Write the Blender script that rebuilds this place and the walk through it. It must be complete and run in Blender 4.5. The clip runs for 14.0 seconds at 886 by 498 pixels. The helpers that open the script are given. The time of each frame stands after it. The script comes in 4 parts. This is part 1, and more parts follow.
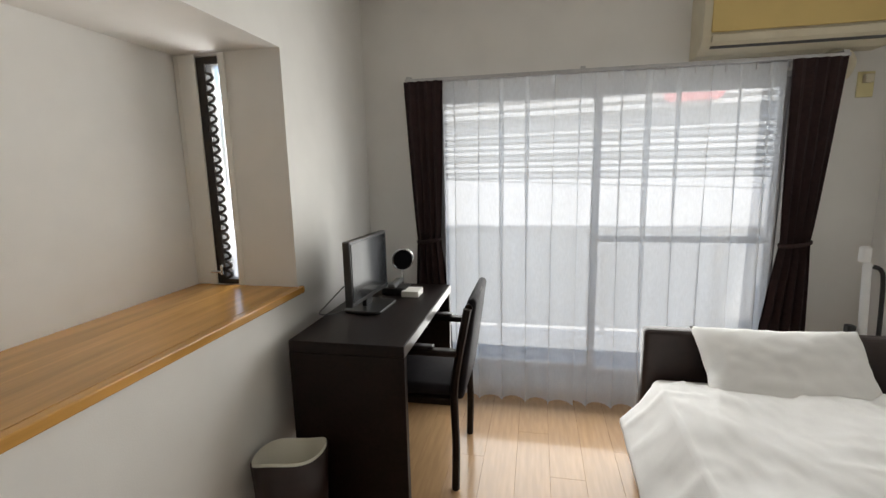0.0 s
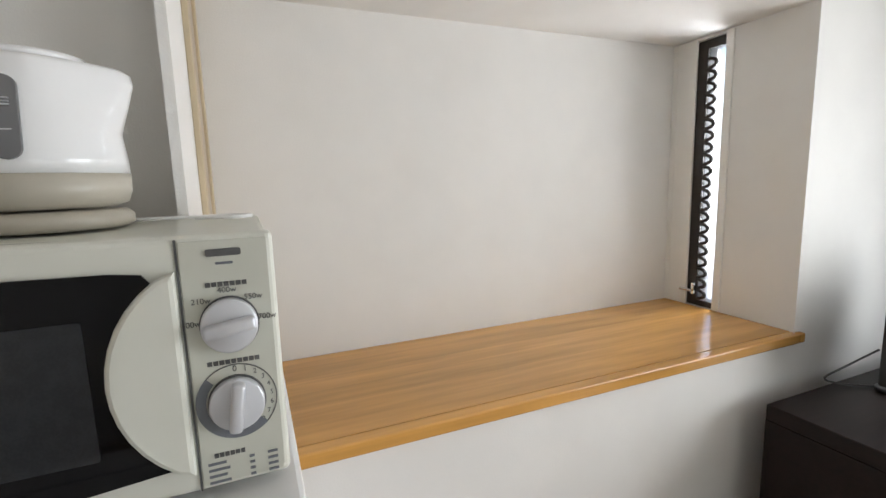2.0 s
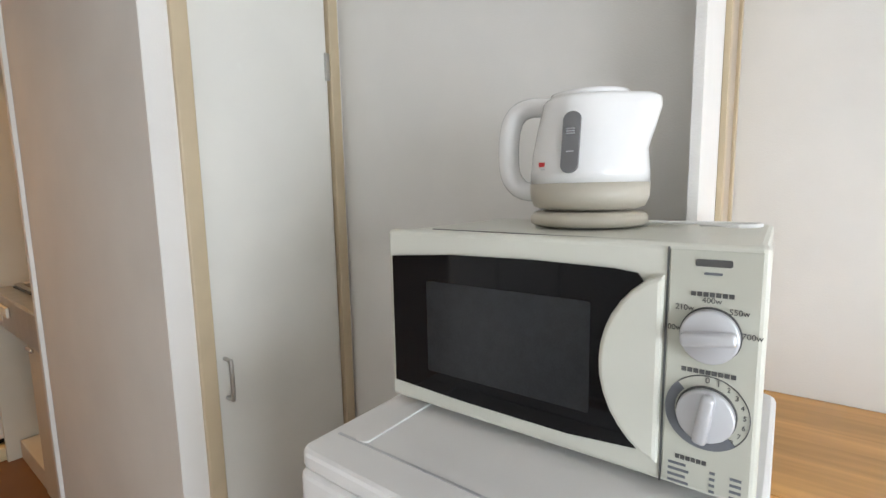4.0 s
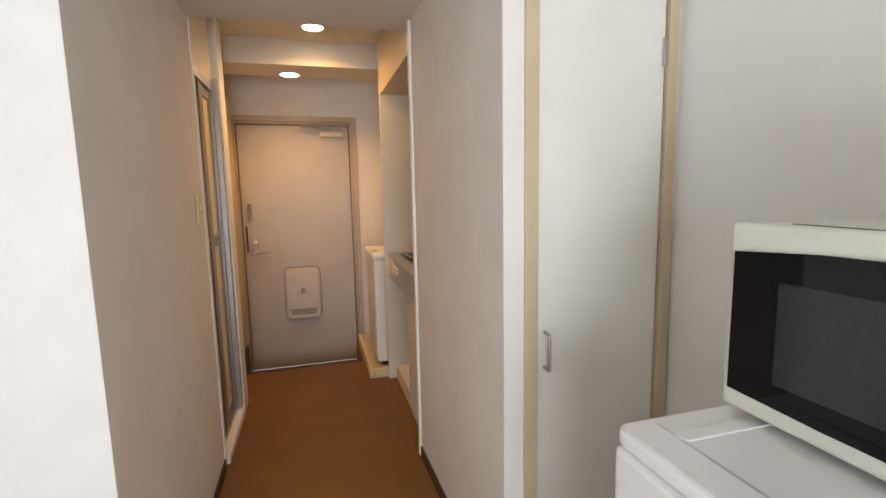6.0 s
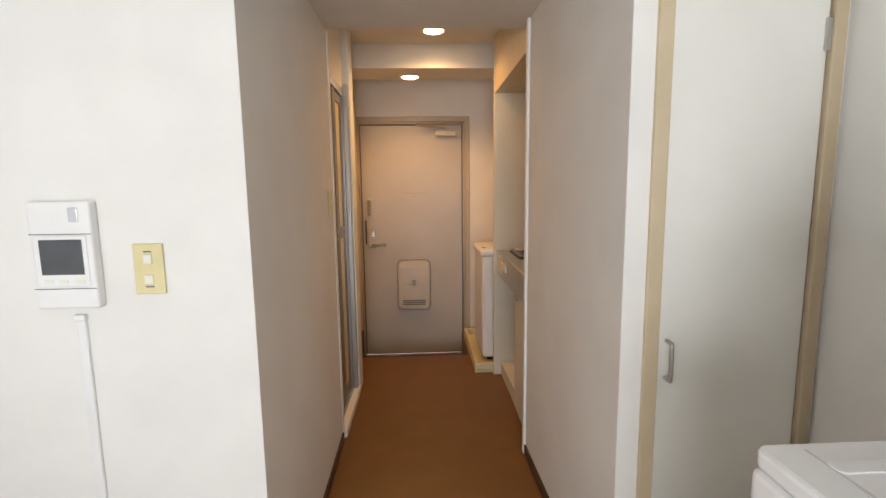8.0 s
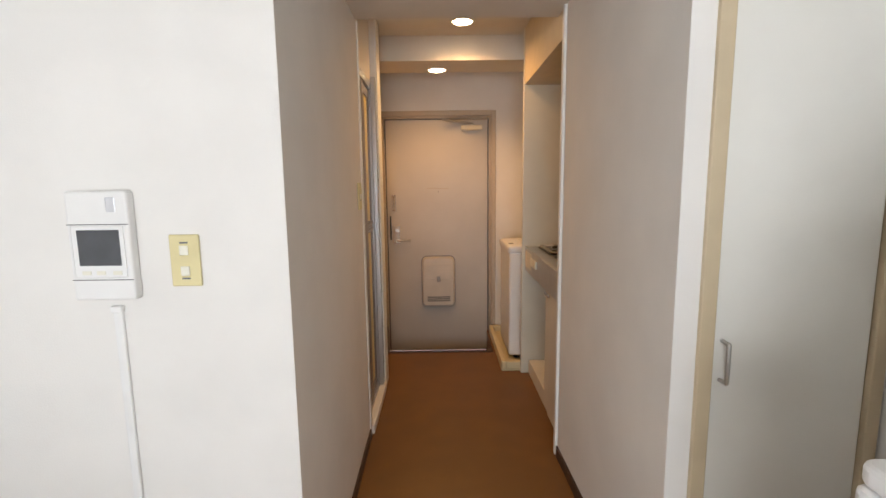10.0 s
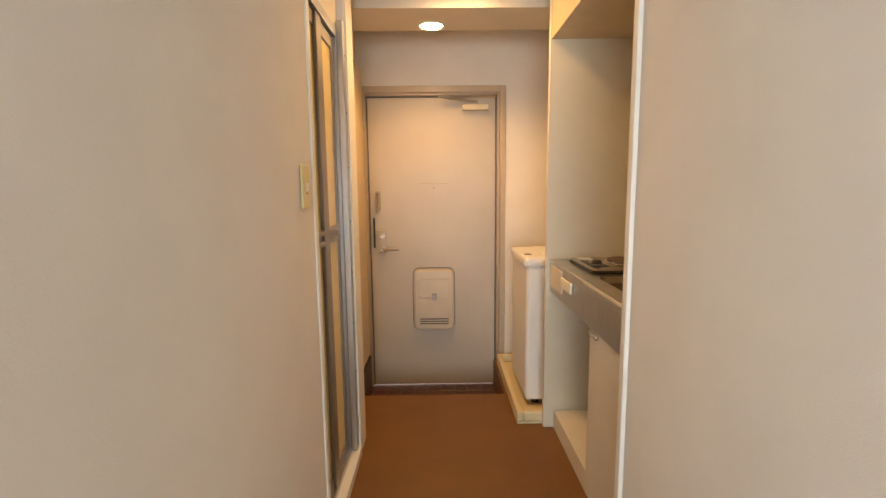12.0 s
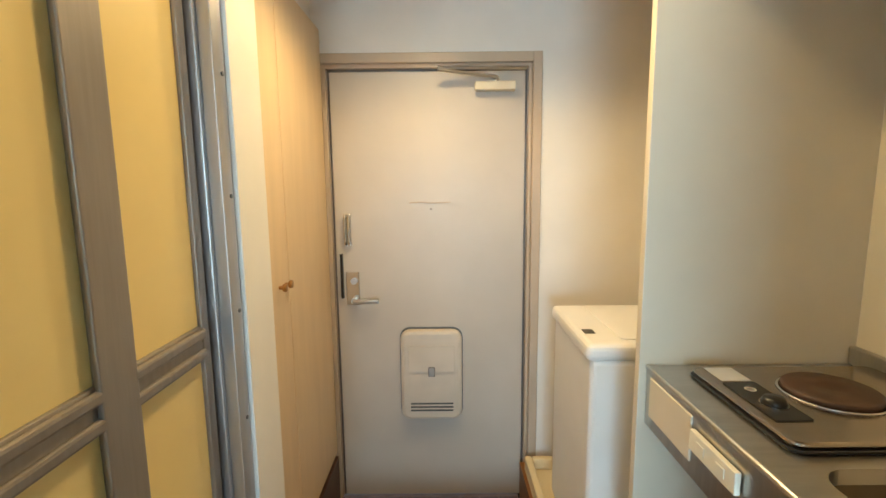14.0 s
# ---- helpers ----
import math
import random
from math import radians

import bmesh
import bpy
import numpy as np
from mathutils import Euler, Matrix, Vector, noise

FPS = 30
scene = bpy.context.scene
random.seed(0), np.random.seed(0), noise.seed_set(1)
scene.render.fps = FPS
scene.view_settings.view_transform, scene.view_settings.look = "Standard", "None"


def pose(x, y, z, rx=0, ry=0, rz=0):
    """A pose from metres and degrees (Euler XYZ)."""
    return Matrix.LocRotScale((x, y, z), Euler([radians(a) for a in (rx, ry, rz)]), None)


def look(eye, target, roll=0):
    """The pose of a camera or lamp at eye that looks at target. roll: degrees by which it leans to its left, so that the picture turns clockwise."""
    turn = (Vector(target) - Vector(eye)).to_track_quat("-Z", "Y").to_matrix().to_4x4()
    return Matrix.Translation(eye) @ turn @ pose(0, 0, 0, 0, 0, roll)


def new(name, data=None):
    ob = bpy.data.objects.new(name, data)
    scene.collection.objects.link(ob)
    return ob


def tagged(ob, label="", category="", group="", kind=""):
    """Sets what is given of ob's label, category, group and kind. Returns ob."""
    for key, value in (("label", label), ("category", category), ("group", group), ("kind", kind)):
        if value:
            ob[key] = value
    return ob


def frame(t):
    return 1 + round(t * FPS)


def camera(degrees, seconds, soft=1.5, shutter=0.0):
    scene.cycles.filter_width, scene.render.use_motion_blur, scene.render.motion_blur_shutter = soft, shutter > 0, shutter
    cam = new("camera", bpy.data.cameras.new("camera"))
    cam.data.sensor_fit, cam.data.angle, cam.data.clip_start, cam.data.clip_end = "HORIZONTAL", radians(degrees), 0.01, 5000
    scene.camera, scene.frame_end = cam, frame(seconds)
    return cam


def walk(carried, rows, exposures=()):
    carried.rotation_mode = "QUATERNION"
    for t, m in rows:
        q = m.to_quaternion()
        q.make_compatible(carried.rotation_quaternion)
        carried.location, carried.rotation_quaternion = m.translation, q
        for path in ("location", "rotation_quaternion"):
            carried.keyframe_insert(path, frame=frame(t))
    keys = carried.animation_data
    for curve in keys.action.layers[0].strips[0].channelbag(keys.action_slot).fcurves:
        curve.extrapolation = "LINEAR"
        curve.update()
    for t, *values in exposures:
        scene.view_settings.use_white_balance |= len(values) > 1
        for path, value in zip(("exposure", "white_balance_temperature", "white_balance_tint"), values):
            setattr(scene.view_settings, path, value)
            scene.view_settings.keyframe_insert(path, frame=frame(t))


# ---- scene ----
cam = camera(88.0, 14.0)
PATH = [
    (0, (-0.178, -0.256, 1.344), (-0.575, 1.675, 1.005), -1.2),
    (0.5, (-0.206, -0.195, 1.347), (-0.976, 1.621, 1.019), -1.3),
    (1, (-0.256, -0.153, 1.355), (-1.434, 1.432, 1.035), -1.4),
    (1.5, (-0.284, -0.069, 1.356), (-1.84, 1.15, 1.051), -1.7),
    (2, (-0.33, -0.024, 1.357), (-2.159, 0.732, 1.067), -1.7),
    (2.5, (-0.401, -0.013, 1.358), (-2.37, 0.209, 1.087), -1.8),
    (3, (-0.428, 0.026, 1.37), (-2.384, -0.297, 1.099), -1.6),
    (3.5, (-0.376, 0.013, 1.374), (-2.19, -0.789, 1.114), -1.7),
    (4, (-0.309, 0.003, 1.371), (-1.894, -1.191, 1.122), -1.1),
    (4.2, (-0.303, 0.007, 1.382), (-1.785, -1.309, 1.116), -1.4),
    (6.3, (-0.245, 0.022, 1.366), (-0.669, -1.916, 1.115), -0.9),
    (6.5, (-0.239, 0.02, 1.366), (-0.604, -1.93, 1.114), -0.8),
    (7, (-0.227, 0.028, 1.368), (-0.476, -1.941, 1.114), -0.7),
    (7.5, (-0.221, 0.038, 1.368), (-0.379, -1.94, 1.115), -0.7),
    (8, (-0.219, 0.044, 1.372), (-0.305, -1.937, 1.112), -0.7),
    (10.5, (-0.156, -0.055, 1.343), (-0.16, -2.037, 1.07), -0.7),
    (11, (-0.162, -0.265, 1.332), (-0.176, -2.245, 1.056), -0.6),
    (11.5, (-0.15, -0.533, 1.33), (-0.177, -2.514, 1.053), -0.5),
    (12, (-0.166, -0.844, 1.303), (-0.185, -2.826, 1.04), -0.6),
    (12.5, (-0.213, -1.168, 1.315), (-0.219, -3.15, 1.044), -0.7),
    (13, (-0.223, -1.461, 1.332), (-0.229, -3.441, 1.054), -0.8),
    (13.5, (-0.198, -1.738, 1.386), (-0.202, -3.719, 1.11), -0.7),
    (14, (-0.201, -2.005, 1.417), (-0.192, -3.986, 1.143), -0.6),
]
walk(cam, [(t, look(eye, target, roll)) for t, eye, target, roll in PATH],
     exposures=[(0.0, 0.4, 7000, 10), (0.5, 0.40, 7350, 10), (1.0, 0.42, 8000, 12), (1.5, 0.70, 7200, 12), (2.2, 1.13, 6350, 10), (3.0, 1.33, 6250, 10), (4.2, 1.53, 6250, 10),
                (6.4, 1.66, 6500, 11), (8.0, 1.61, 6500, 11), (11.0, 1.57, 6450, 12), (12.0, 2.12, 6900, 8), (12.5, 2.34, 5600, -2), (13.0, 2.32, 5300, -6), (14.0, 2.42, 5000, -11)])

# ---- plan, in metres ----
XW, XR, XK = -1.19, 1.50, -1.315   # west wall, east wall, wall behind the fridge
YW, YB = 2.44, -1.143         # window wall and back wall
CL, CR = 0.225, -0.755        # corridor walls at the mouth
CLF, CRF = 0.240, -0.730      # and at their far ends
YD = -4.20                    # entrance wall
HC = 2.40                     # room ceiling
N0, N1, ND, NZ0, NZ1 = -0.120, 1.515, 0.49, 0.858, 1.840   # bay recess
KX = -1.31                    # back of kitchen and washing alcoves
KY0, KY1 = -2.17, -3.20       # kitchen alcove
HD, HH, HB = 2.147, 2.385, 2.22  # corridor header, ceiling and beam heights

# ---- world, sun, lamps ----
world = bpy.data.worlds.new("sky")
scene.world = world
world.use_nodes = True
wn = world.node_tree.nodes
sky = wn.new("ShaderNodeTexSky")
sky.sky_type = "NISHITA"
sky.sun_disc = False
sky.sun_elevation, sky.sun_rotation = radians(48), radians(150)
world.node_tree.links.new(sky.outputs[0], wn["Background"].inputs[0])
wn["Background"].inputs[1].default_value = 0.15


def lamp(name, kind, power, matrix, color=(1, 1, 1), size=0.1, size_y=None, angle=None, cone=174):
    d = bpy.data.lights.new(name, kind)
    d.energy, d.color = power, color
    if kind == "AREA":
        d.size = size
        if size_y:
            d.shape, d.size_y = "RECTANGLE", size_y
    elif kind == "SPOT":
        d.spot_size, d.spot_blend, d.shadow_soft_size = radians(cone), 0.6, size
    elif kind == "SUN":
        d.angle = radians(angle)
    else:
        d.shadow_soft_size = size
    ob = new(name, d)
    ob.matrix_world = matrix
    return ob


lamp("sun", "SUN", 2.2, look((3, -6, 10), (0, 2, 0)), (1.0, 0.97, 0.93), angle=3)
lamp("window_daylight", "AREA", 21, look((0.15, 2.20, 0.98), (0.15, 0, 0.90)), (0.95, 0.985, 1.0), 1.6, 1.5)
lamp("window_skylight", "AREA", 4.5, look((0.15, YW + 0.30, 1.0), (0.15, 0, 0.95)), (0.96, 0.985, 1.0), 1.8, 1.7)
lamp("bay_daylight", "AREA", 2.2, look((XW - 0.31, N1 + 0.12, 1.38), (XW - 0.31, 0, 1.38)), (0.95, 0.98, 1.0), 0.12, 0.8)

# ---- materials ----
def mat(name, color, rough=0.5, metal=0.0, var=0.06, scale=8.0, bump=0.0, bscale=120.0, stretch=(1, 1, 1), coat=0.0, spec=0.5):
    m = bpy.data.materials.new(name)
    m.use_nodes = True
    nt = m.node_tree
    b = nt.nodes["Principled BSDF"]
    b.inputs["Roughness"].default_value, b.inputs["Metallic"].default_value = rough, metal
    b.inputs["Coat Weight"].default_value, b.inputs["Specular IOR Level"].default_value = coat, spec
    tc, mp = nt.nodes.new("ShaderNodeTexCoord"), nt.nodes.new("ShaderNodeMapping")
    mp.inputs["Scale"].default_value = stretch
    nt.links.new(tc.outputs["Object"], mp.inputs[0])
    n1, n2 = nt.nodes.new("ShaderNodeTexNoise"), nt.nodes.new("ShaderNodeTexNoise")
    n1.inputs["Scale"].default_value, n1.inputs["Detail"].default_value = scale, 4
    n2.inputs["Scale"].default_value, n2.inputs["Detail"].default_value = scale * 0.18, 2
    add = nt.nodes.new("ShaderNodeMath")
    add.operation = "ADD"
    ramp = nt.nodes.new("ShaderNodeValToRGB")
    ramp.color_ramp.elements[0].position, ramp.color_ramp.elements[1].position = 0.65, 1.35 - 0.35
    for e, k in zip(ramp.color_ramp.elements, (1 - var, 1 + var)):
        e.color = (*[min(1, c * k) for c in color], 1)
    ramp.color_ramp.elements[1].position = 1.0
    half = nt.nodes.new("ShaderNodeMath")
    half.operation, half.inputs[1].default_value = "MULTIPLY_ADD", 1.0
    half.inputs[2].default_value = -0.18
    nt.links.new(mp.outputs[0], n1.inputs["Vector"])
    nt.links.new(mp.outputs[0], n2.inputs["Vector"])
    nt.links.new(n1.outputs[0], add.inputs[0])
    nt.links.new(n2.outputs[0], add.inputs[1])
    nt.links.new(add.outputs[0], half.inputs[0])
    nt.links.new(half.outputs[0], ramp.inputs[0])
    nt.links.new(ramp.outputs[0], b.inputs["Base Color"])
    if bump:
        n3, bp = nt.nodes.new("ShaderNodeTexNoise"), nt.nodes.new("ShaderNodeBump")
        n3.inputs["Scale"].default_value, n3.inputs["Detail"].default_value = bscale, 3
        bp.inputs["Strength"].default_value, bp.inputs["Distance"].default_value = bump, 0.002
        nt.links.new(mp.outputs[0], n3.inputs["Vector"])
        nt.links.new(n3.outputs[0], bp.inputs["Height"])
        nt.links.new(bp.outputs[0], b.inputs["Normal"])
    return m


def per_piece(m, amount):
    """Lets each piece of a floor differ a little in tone."""
    nt = m.node_tree
    b = nt.nodes["Principled BSDF"]
    src = b.inputs["Base Color"].links[0].from_socket
    info, hsv, mr = nt.nodes.new("ShaderNodeObjectInfo"), nt.nodes.new("ShaderNodeHueSaturation"), nt.nodes.new("ShaderNodeMapRange")
    mr.inputs[3].default_value, mr.inputs[4].default_value = 1 - amount, 1 + amount
    nt.links.new(info.outputs["Random"], mr.inputs[0])
    nt.links.new(mr.outputs[0], hsv.inputs["Value"])
    nt.links.new(src, hsv.inputs["Color"])
    nt.links.new(hsv.outputs[0], b.inputs["Base Color"])
    return m


def glow(name, color, power):
    m = bpy.data.materials.new(name)
    m.use_nodes = True
    b = m.node_tree.nodes["Principled BSDF"]
    b.inputs["Emission Color"].default_value = (*color, 1)
    b.inputs["Emission Strength"].default_value = power
    return m


def glass_mat(name, tint, rough=0.0):
    m = bpy.data.materials.new(name)
    m.use_nodes = True
    b = m.node_tree.nodes["Principled BSDF"]
    b.inputs["Base Color"].default_value = (*tint, 1)
    b.inputs["Transmission Weight"].default_value = 1
    b.inputs["Roughness"].default_value, b.inputs["IOR"].default_value = rough, 1.05
    return m


def sheer_mat(name, color, clear):
    """Thin woven net: part open, part white threads that let light through."""
    m = bpy.data.materials.new(name)
    m.use_nodes = True
    nt = m.node_tree
    out = nt.nodes["Material Output"]
    d, tl, tr = nt.nodes.new("ShaderNodeBsdfDiffuse"), nt.nodes.new("ShaderNodeBsdfTranslucent"), nt.nodes.new("ShaderNodeBsdfTransparent")
    a, c = nt.nodes.new("ShaderNodeMixShader"), nt.nodes.new("ShaderNodeMixShader")
    d.inputs[0].default_value = tl.inputs[0].default_value = (*color, 1)
    a.inputs[0].default_value = 0.6
    nt.links.new(d.outputs[0], a.inputs[1])
    nt.links.new(tl.outputs[0], a.inputs[2])
    n = nt.nodes.new("ShaderNodeTexNoise")
    n.inputs["Scale"].default_value = 60
    mr = nt.nodes.new("ShaderNodeMapRange")
    mr.inputs[3].default_value, mr.inputs[4].default_value = clear - 0.06, clear + 0.06
    nt.links.new(n.outputs[0], mr.inputs[0])
    nt.links.new(mr.outputs[0], c.inputs[0])
    nt.links.new(a.outputs[0], c.inputs[1])
    nt.links.new(tr.outputs[0], c.inputs[2])
    nt.links.new(c.outputs[0], out.inputs[0])
    return m


M_WALL = mat("wallpaper_white", (0.80, 0.785, 0.755), 0.85, var=0.025, scale=5, bump=0.25, bscale=260)
M_HALL = mat("wallpaper_hall", (0.77, 0.74, 0.70), 0.8, var=0.03, scale=4, bump=0.2, bscale=260)
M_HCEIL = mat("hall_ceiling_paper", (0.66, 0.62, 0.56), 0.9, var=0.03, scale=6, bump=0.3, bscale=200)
M_CEIL = mat("ceiling_paper", (0.78, 0.76, 0.73), 0.9, var=0.03, scale=6, bump=0.3, bscale=200)
M_TRIM = mat("cream_trim", (0.56, 0.46, 0.31), 0.45, var=0.05, scale=10)
M_WHITE = mat("white_trim", (0.82, 0.81, 0.77), 0.4, var=0.02, scale=9)
M_CLOSET = mat("closet_door_white", (0.80, 0.79, 0.74), 0.4, var=0.03, scale=4)
M_SHELF = per_piece(mat("oiled_pine", (0.57, 0.295, 0.078), 0.2, var=0.17, scale=6, stretch=(5, 0.4, 5), bump=0.04, coat=0.2), 0.09)
M_PLANK = per_piece(mat("laminate_oak", (0.43, 0.265, 0.14), 0.2, var=0.09, scale=8, stretch=(6, 0.6, 6), coat=0.3), 0.05)
M_HALLF = mat("cushion_floor", (0.180, 0.074, 0.011), 0.42, var=0.07, scale=6, bump=0.1)
M_BASE = mat("dark_baseboard", (0.055, 0.025, 0.015), 0.45, var=0.2, scale=12)
M_TILE = per_piece(mat("red_brown_tile", (0.075, 0.026, 0.016), 0.4, var=0.2, scale=30), 0.15)
M_GROUT = mat("grout", (0.16, 0.09, 0.06), 0.9, var=0.2, scale=40)
M_DARK = mat("dark_walnut", (0.010, 0.005, 0.0042), 0.45, spec=0.22, var=0.3, scale=8, stretch=(7, 0.8, 7))
M_DARKEDGE = mat("edge_band", (0.16, 0.145, 0.14), 0.3, var=0.1, scale=10)
M_LEATHER = mat("black_leather", (0.020, 0.016, 0.018), 0.35, var=0.2, scale=40, bump=0.3, bscale=400)
M_GREYLEA = mat("grey_seat_vinyl", (0.018, 0.016, 0.020), 0.7, spec=0.12, var=0.12, scale=30, bump=0.2, bscale=400)
M_BED = mat("dark_bed_leather", (0.022, 0.011, 0.010), 0.4, var=0.2, scale=30, bump=0.3, bscale=300)
M_LINEN = mat("white_linen", (0.80, 0.795, 0.785), 0.9, var=0.03, scale=10, bump=0.25, bscale=500)
M_DRAPE = mat("brown_drape", (0.028, 0.012, 0.013), 0.85, var=0.2, scale=60, bump=0.5, bscale=700)
M_SHEER = sheer_mat("sheer_net", (0.90, 0.93, 0.96), 0.45)
M_ALU = mat("aluminium", (0.50, 0.50, 0.51), 0.35, metal=0.9, var=0.05, scale=12, stretch=(8, 8, 0.6))
M_ALUD = mat("aluminium_bronze", (0.30, 0.275, 0.25), 0.42, metal=0.7, var=0.06, scale=12, stretch=(8, 8, 0.6))
M_CHROME = mat("chrome", (0.72, 0.72, 0.73), 0.15, metal=1.0, var=0.04, scale=12)
M_STEEL = mat("stainless", (0.56, 0.55, 0.53), 0.3, metal=1.0, var=0.06, scale=10, stretch=(1, 8, 1), bump=0.05)
M_SINK = mat("sink_steel", (0.27, 0.235, 0.195), 0.40, metal=1.0, var=0.08, scale=14)
M_PANELY = mat("yellow_acrylic", (0.74, 0.59, 0.23), 0.35, var=0.04, scale=5)
M_DOOR = mat("entrance_door_paint", (0.50, 0.46, 0.41), 0.38, var=0.05, scale=3, bump=0.05)
M_FRAME = mat("door_frame_paint", (0.46, 0.38, 0.29), 0.4, var=0.05, scale=6)
M_VENT = mat("mailbox_paint", (0.56, 0.50, 0.42), 0.28, var=0.04, scale=10)
M_BLACK = mat("black_plastic", (0.012, 0.012, 0.013), 0.3, var=0.2, scale=30)
M_SCREEN = mat("dark_screen", (0.012, 0.013, 0.015), 0.14, spec=0.3, var=0.1, scale=5)
M_MIRR = mat("mirror_glass", (0.30, 0.30, 0.30), 0.06, metal=1.0, var=0.03, scale=8)
M_OVENGL = mat("oven_glass", (0.004, 0.004, 0.005), 0.06, spec=0.25, var=0.1, scale=5)
M_OVENWIN = mat("oven_mesh_window", (0.022, 0.024, 0.027), 0.15, spec=0.35, var=0.1, scale=400)
M_MW = mat("oven_cream", (0.68, 0.685, 0.615), 0.35, var=0.02, scale=10)
M_MWP = mat("oven_panel", (0.55, 0.555, 0.485), 0.4, var=0.02, scale=10)
M_KNOB = mat("knob_silver", (0.62, 0.63, 0.66), 0.3, metal=0.35, var=0.03, scale=20)
M_INK = mat("grey_ink", (0.09, 0.09, 0.09), 0.6, var=0.1, scale=40)
M_INKD = mat("dial_ring_ink", (0.14, 0.15, 0.17), 0.6, var=0.1, scale=40)
M_RED = mat("red_print", (0.55, 0.03, 0.03), 0.5, var=0.1, scale=40)
M_KET = mat("kettle_white", (0.83, 0.83, 0.83), 0.12, var=0.015, scale=10, coat=0.3)
M_TAUPE = mat("kettle_taupe", (0.50, 0.465, 0.39), 0.35, var=0.02, scale=10)
M_KWIN = mat("kettle_gauge", (0.17, 0.17, 0.175), 0.25, var=0.05, scale=20)
M_FRIDGE = mat("fridge_white", (0.83, 0.83, 0.83), 0.3, var=0.015, scale=10, bump=0.12, bscale=900)
M_PLATE = mat("switch_plate_cream", (0.70, 0.62, 0.34), 0.4, var=0.03, scale=20)
M_ROCK = mat("switch_rocker", (0.80, 0.78, 0.68), 0.35, var=0.02, scale=20)
M_INTC = mat("intercom_white", (0.82, 0.82, 0.81), 0.35, var=0.015, scale=20)
M_ICS = mat("intercom_screen", (0.085, 0.09, 0.10), 0.25, var=0.08, scale=20)
M_AC = mat("aged_ac_plastic", (0.66, 0.49, 0.19), 0.45, var=0.04, scale=6)
M_ACL = mat("ac_cream", (0.66, 0.60, 0.46), 0.45, var=0.06, scale=8)
M_PAN = mat("washer_pan_cream", (0.68, 0.58, 0.36), 0.45, var=0.05, scale=8)
M_HOT = mat("hotplate_iron", (0.065, 0.035, 0.022), 0.55, var=0.2, scale=20)
M_STOVE = mat("stove_steel", (0.42, 0.38, 0.34), 0.22, metal=1.0, var=0.06, scale=10)
M_CAB = mat("kitchen_cabinet_cream", (0.70, 0.655, 0.56), 0.4, var=0.03, scale=6)
M_KWALL = mat("kitchen_panel_cream", (0.70, 0.655, 0.54), 0.35, var=0.03, scale=5)
M_SHOE = mat("shoe_cabinet_beige", (0.66, 0.52, 0.33), 0.45, var=0.04, scale=5, stretch=(4, 4, 0.5))
M_BRASS = mat("aged_brass", (0.42, 0.25, 0.10), 0.35, metal=0.9, var=0.1, scale=20)
M_WINFR = mat("dark_window_frame", (0.02, 0.015, 0.013), 0.4, var=0.2, scale=20)
M_BIN = mat("bin_cream", (0.72, 0.69, 0.58), 0.45, var=0.03, scale=10)
M_BIND = mat("bin_brown", (0.022, 0.009, 0.008), 0.5, var=0.2, scale=12)
M_OUTW = mat("outside_white_wall", (0.80, 0.81, 0.82), 0.9, var=0.05, scale=1.5)
M_OUTG = mat("outside_grey_metal", (0.16, 0.17, 0.18), 0.6, var=0.12, scale=2)
M_SIDE = mat("siding_grey", (0.30, 0.32, 0.335), 0.6, var=0.1, scale=3)
M_SIDEP = mat("siding_pale", (0.66, 0.67, 0.68), 0.6, var=0.08, scale=3)
M_OUTR = mat("red_sign", (0.75, 0.10, 0.12), 0.6, var=0.1, scale=4)
M_RAIL = mat("balcony_grey", (0.58, 0.60, 0.62), 0.7, var=0.06, scale=3)
M_CONC = mat("concrete", (0.42, 0.41, 0.40), 0.9, var=0.1, scale=5, bump=0.3)
M_GLASS = glass_mat("clear_glass", (1, 1, 1))
M_FROST = glass_mat("pattern_glass", (0.9, 0.92, 0.97), 0.4)
M_LAMP = glow("warm_bulb", (1.0, 0.72, 0.42), 9)


# ---- mesh helpers ----
def box(x0, x1, y0, y1, z0, z1, bev=0.0, seg=2, bm=None):
    own = bmesh.new()
    bmesh.ops.create_cube(own, size=1)
    for v in own.verts:
        v.co = Vector((x0 + (v.co.x + 0.5) * (x1 - x0), y0 + (v.co.y + 0.5) * (y1 - y0), z0 + (v.co.z + 0.5) * (z1 - z0)))
    if bev:
        bmesh.ops.bevel(own, geom=own.edges[:], offset=bev, segments=seg, affect="EDGES", profile=0.5)
    return merge(bm, own)


def merge(bm, own):
    if bm is None:
        return own
    me = bpy.data.meshes.new("tmp")
    own.to_mesh(me)
    own.free()
    bm.from_mesh(me)
    bpy.data.meshes.remove(me)
    return bm


def cyl(r, depth, at, axis="z", seg=28, r2=None, bev=0.0, bm=None):
    own = bmesh.new()
    bmesh.ops.create_cone(own, cap_ends=True, segments=seg, radius1=r, radius2=r if r2 is None else r2, depth=depth)
    if bev:
        rims = [e for e in own.edges if abs(e.verts[0].co.z - e.verts[1].co.z) < 1e-6]
        bmesh.ops.bevel(own, geom=rims, offset=bev, segments=2, affect="EDGES", profile=0.5)
    rot = {"z": Matrix(), "x": pose(0, 0, 0, 0, 90, 0), "y": pose(0, 0, 0, -90, 0, 0)}[axis]
    bmesh.ops.transform(own, matrix=Matrix.Translation(at) @ rot, verts=own.verts)
    return merge(bm, own)


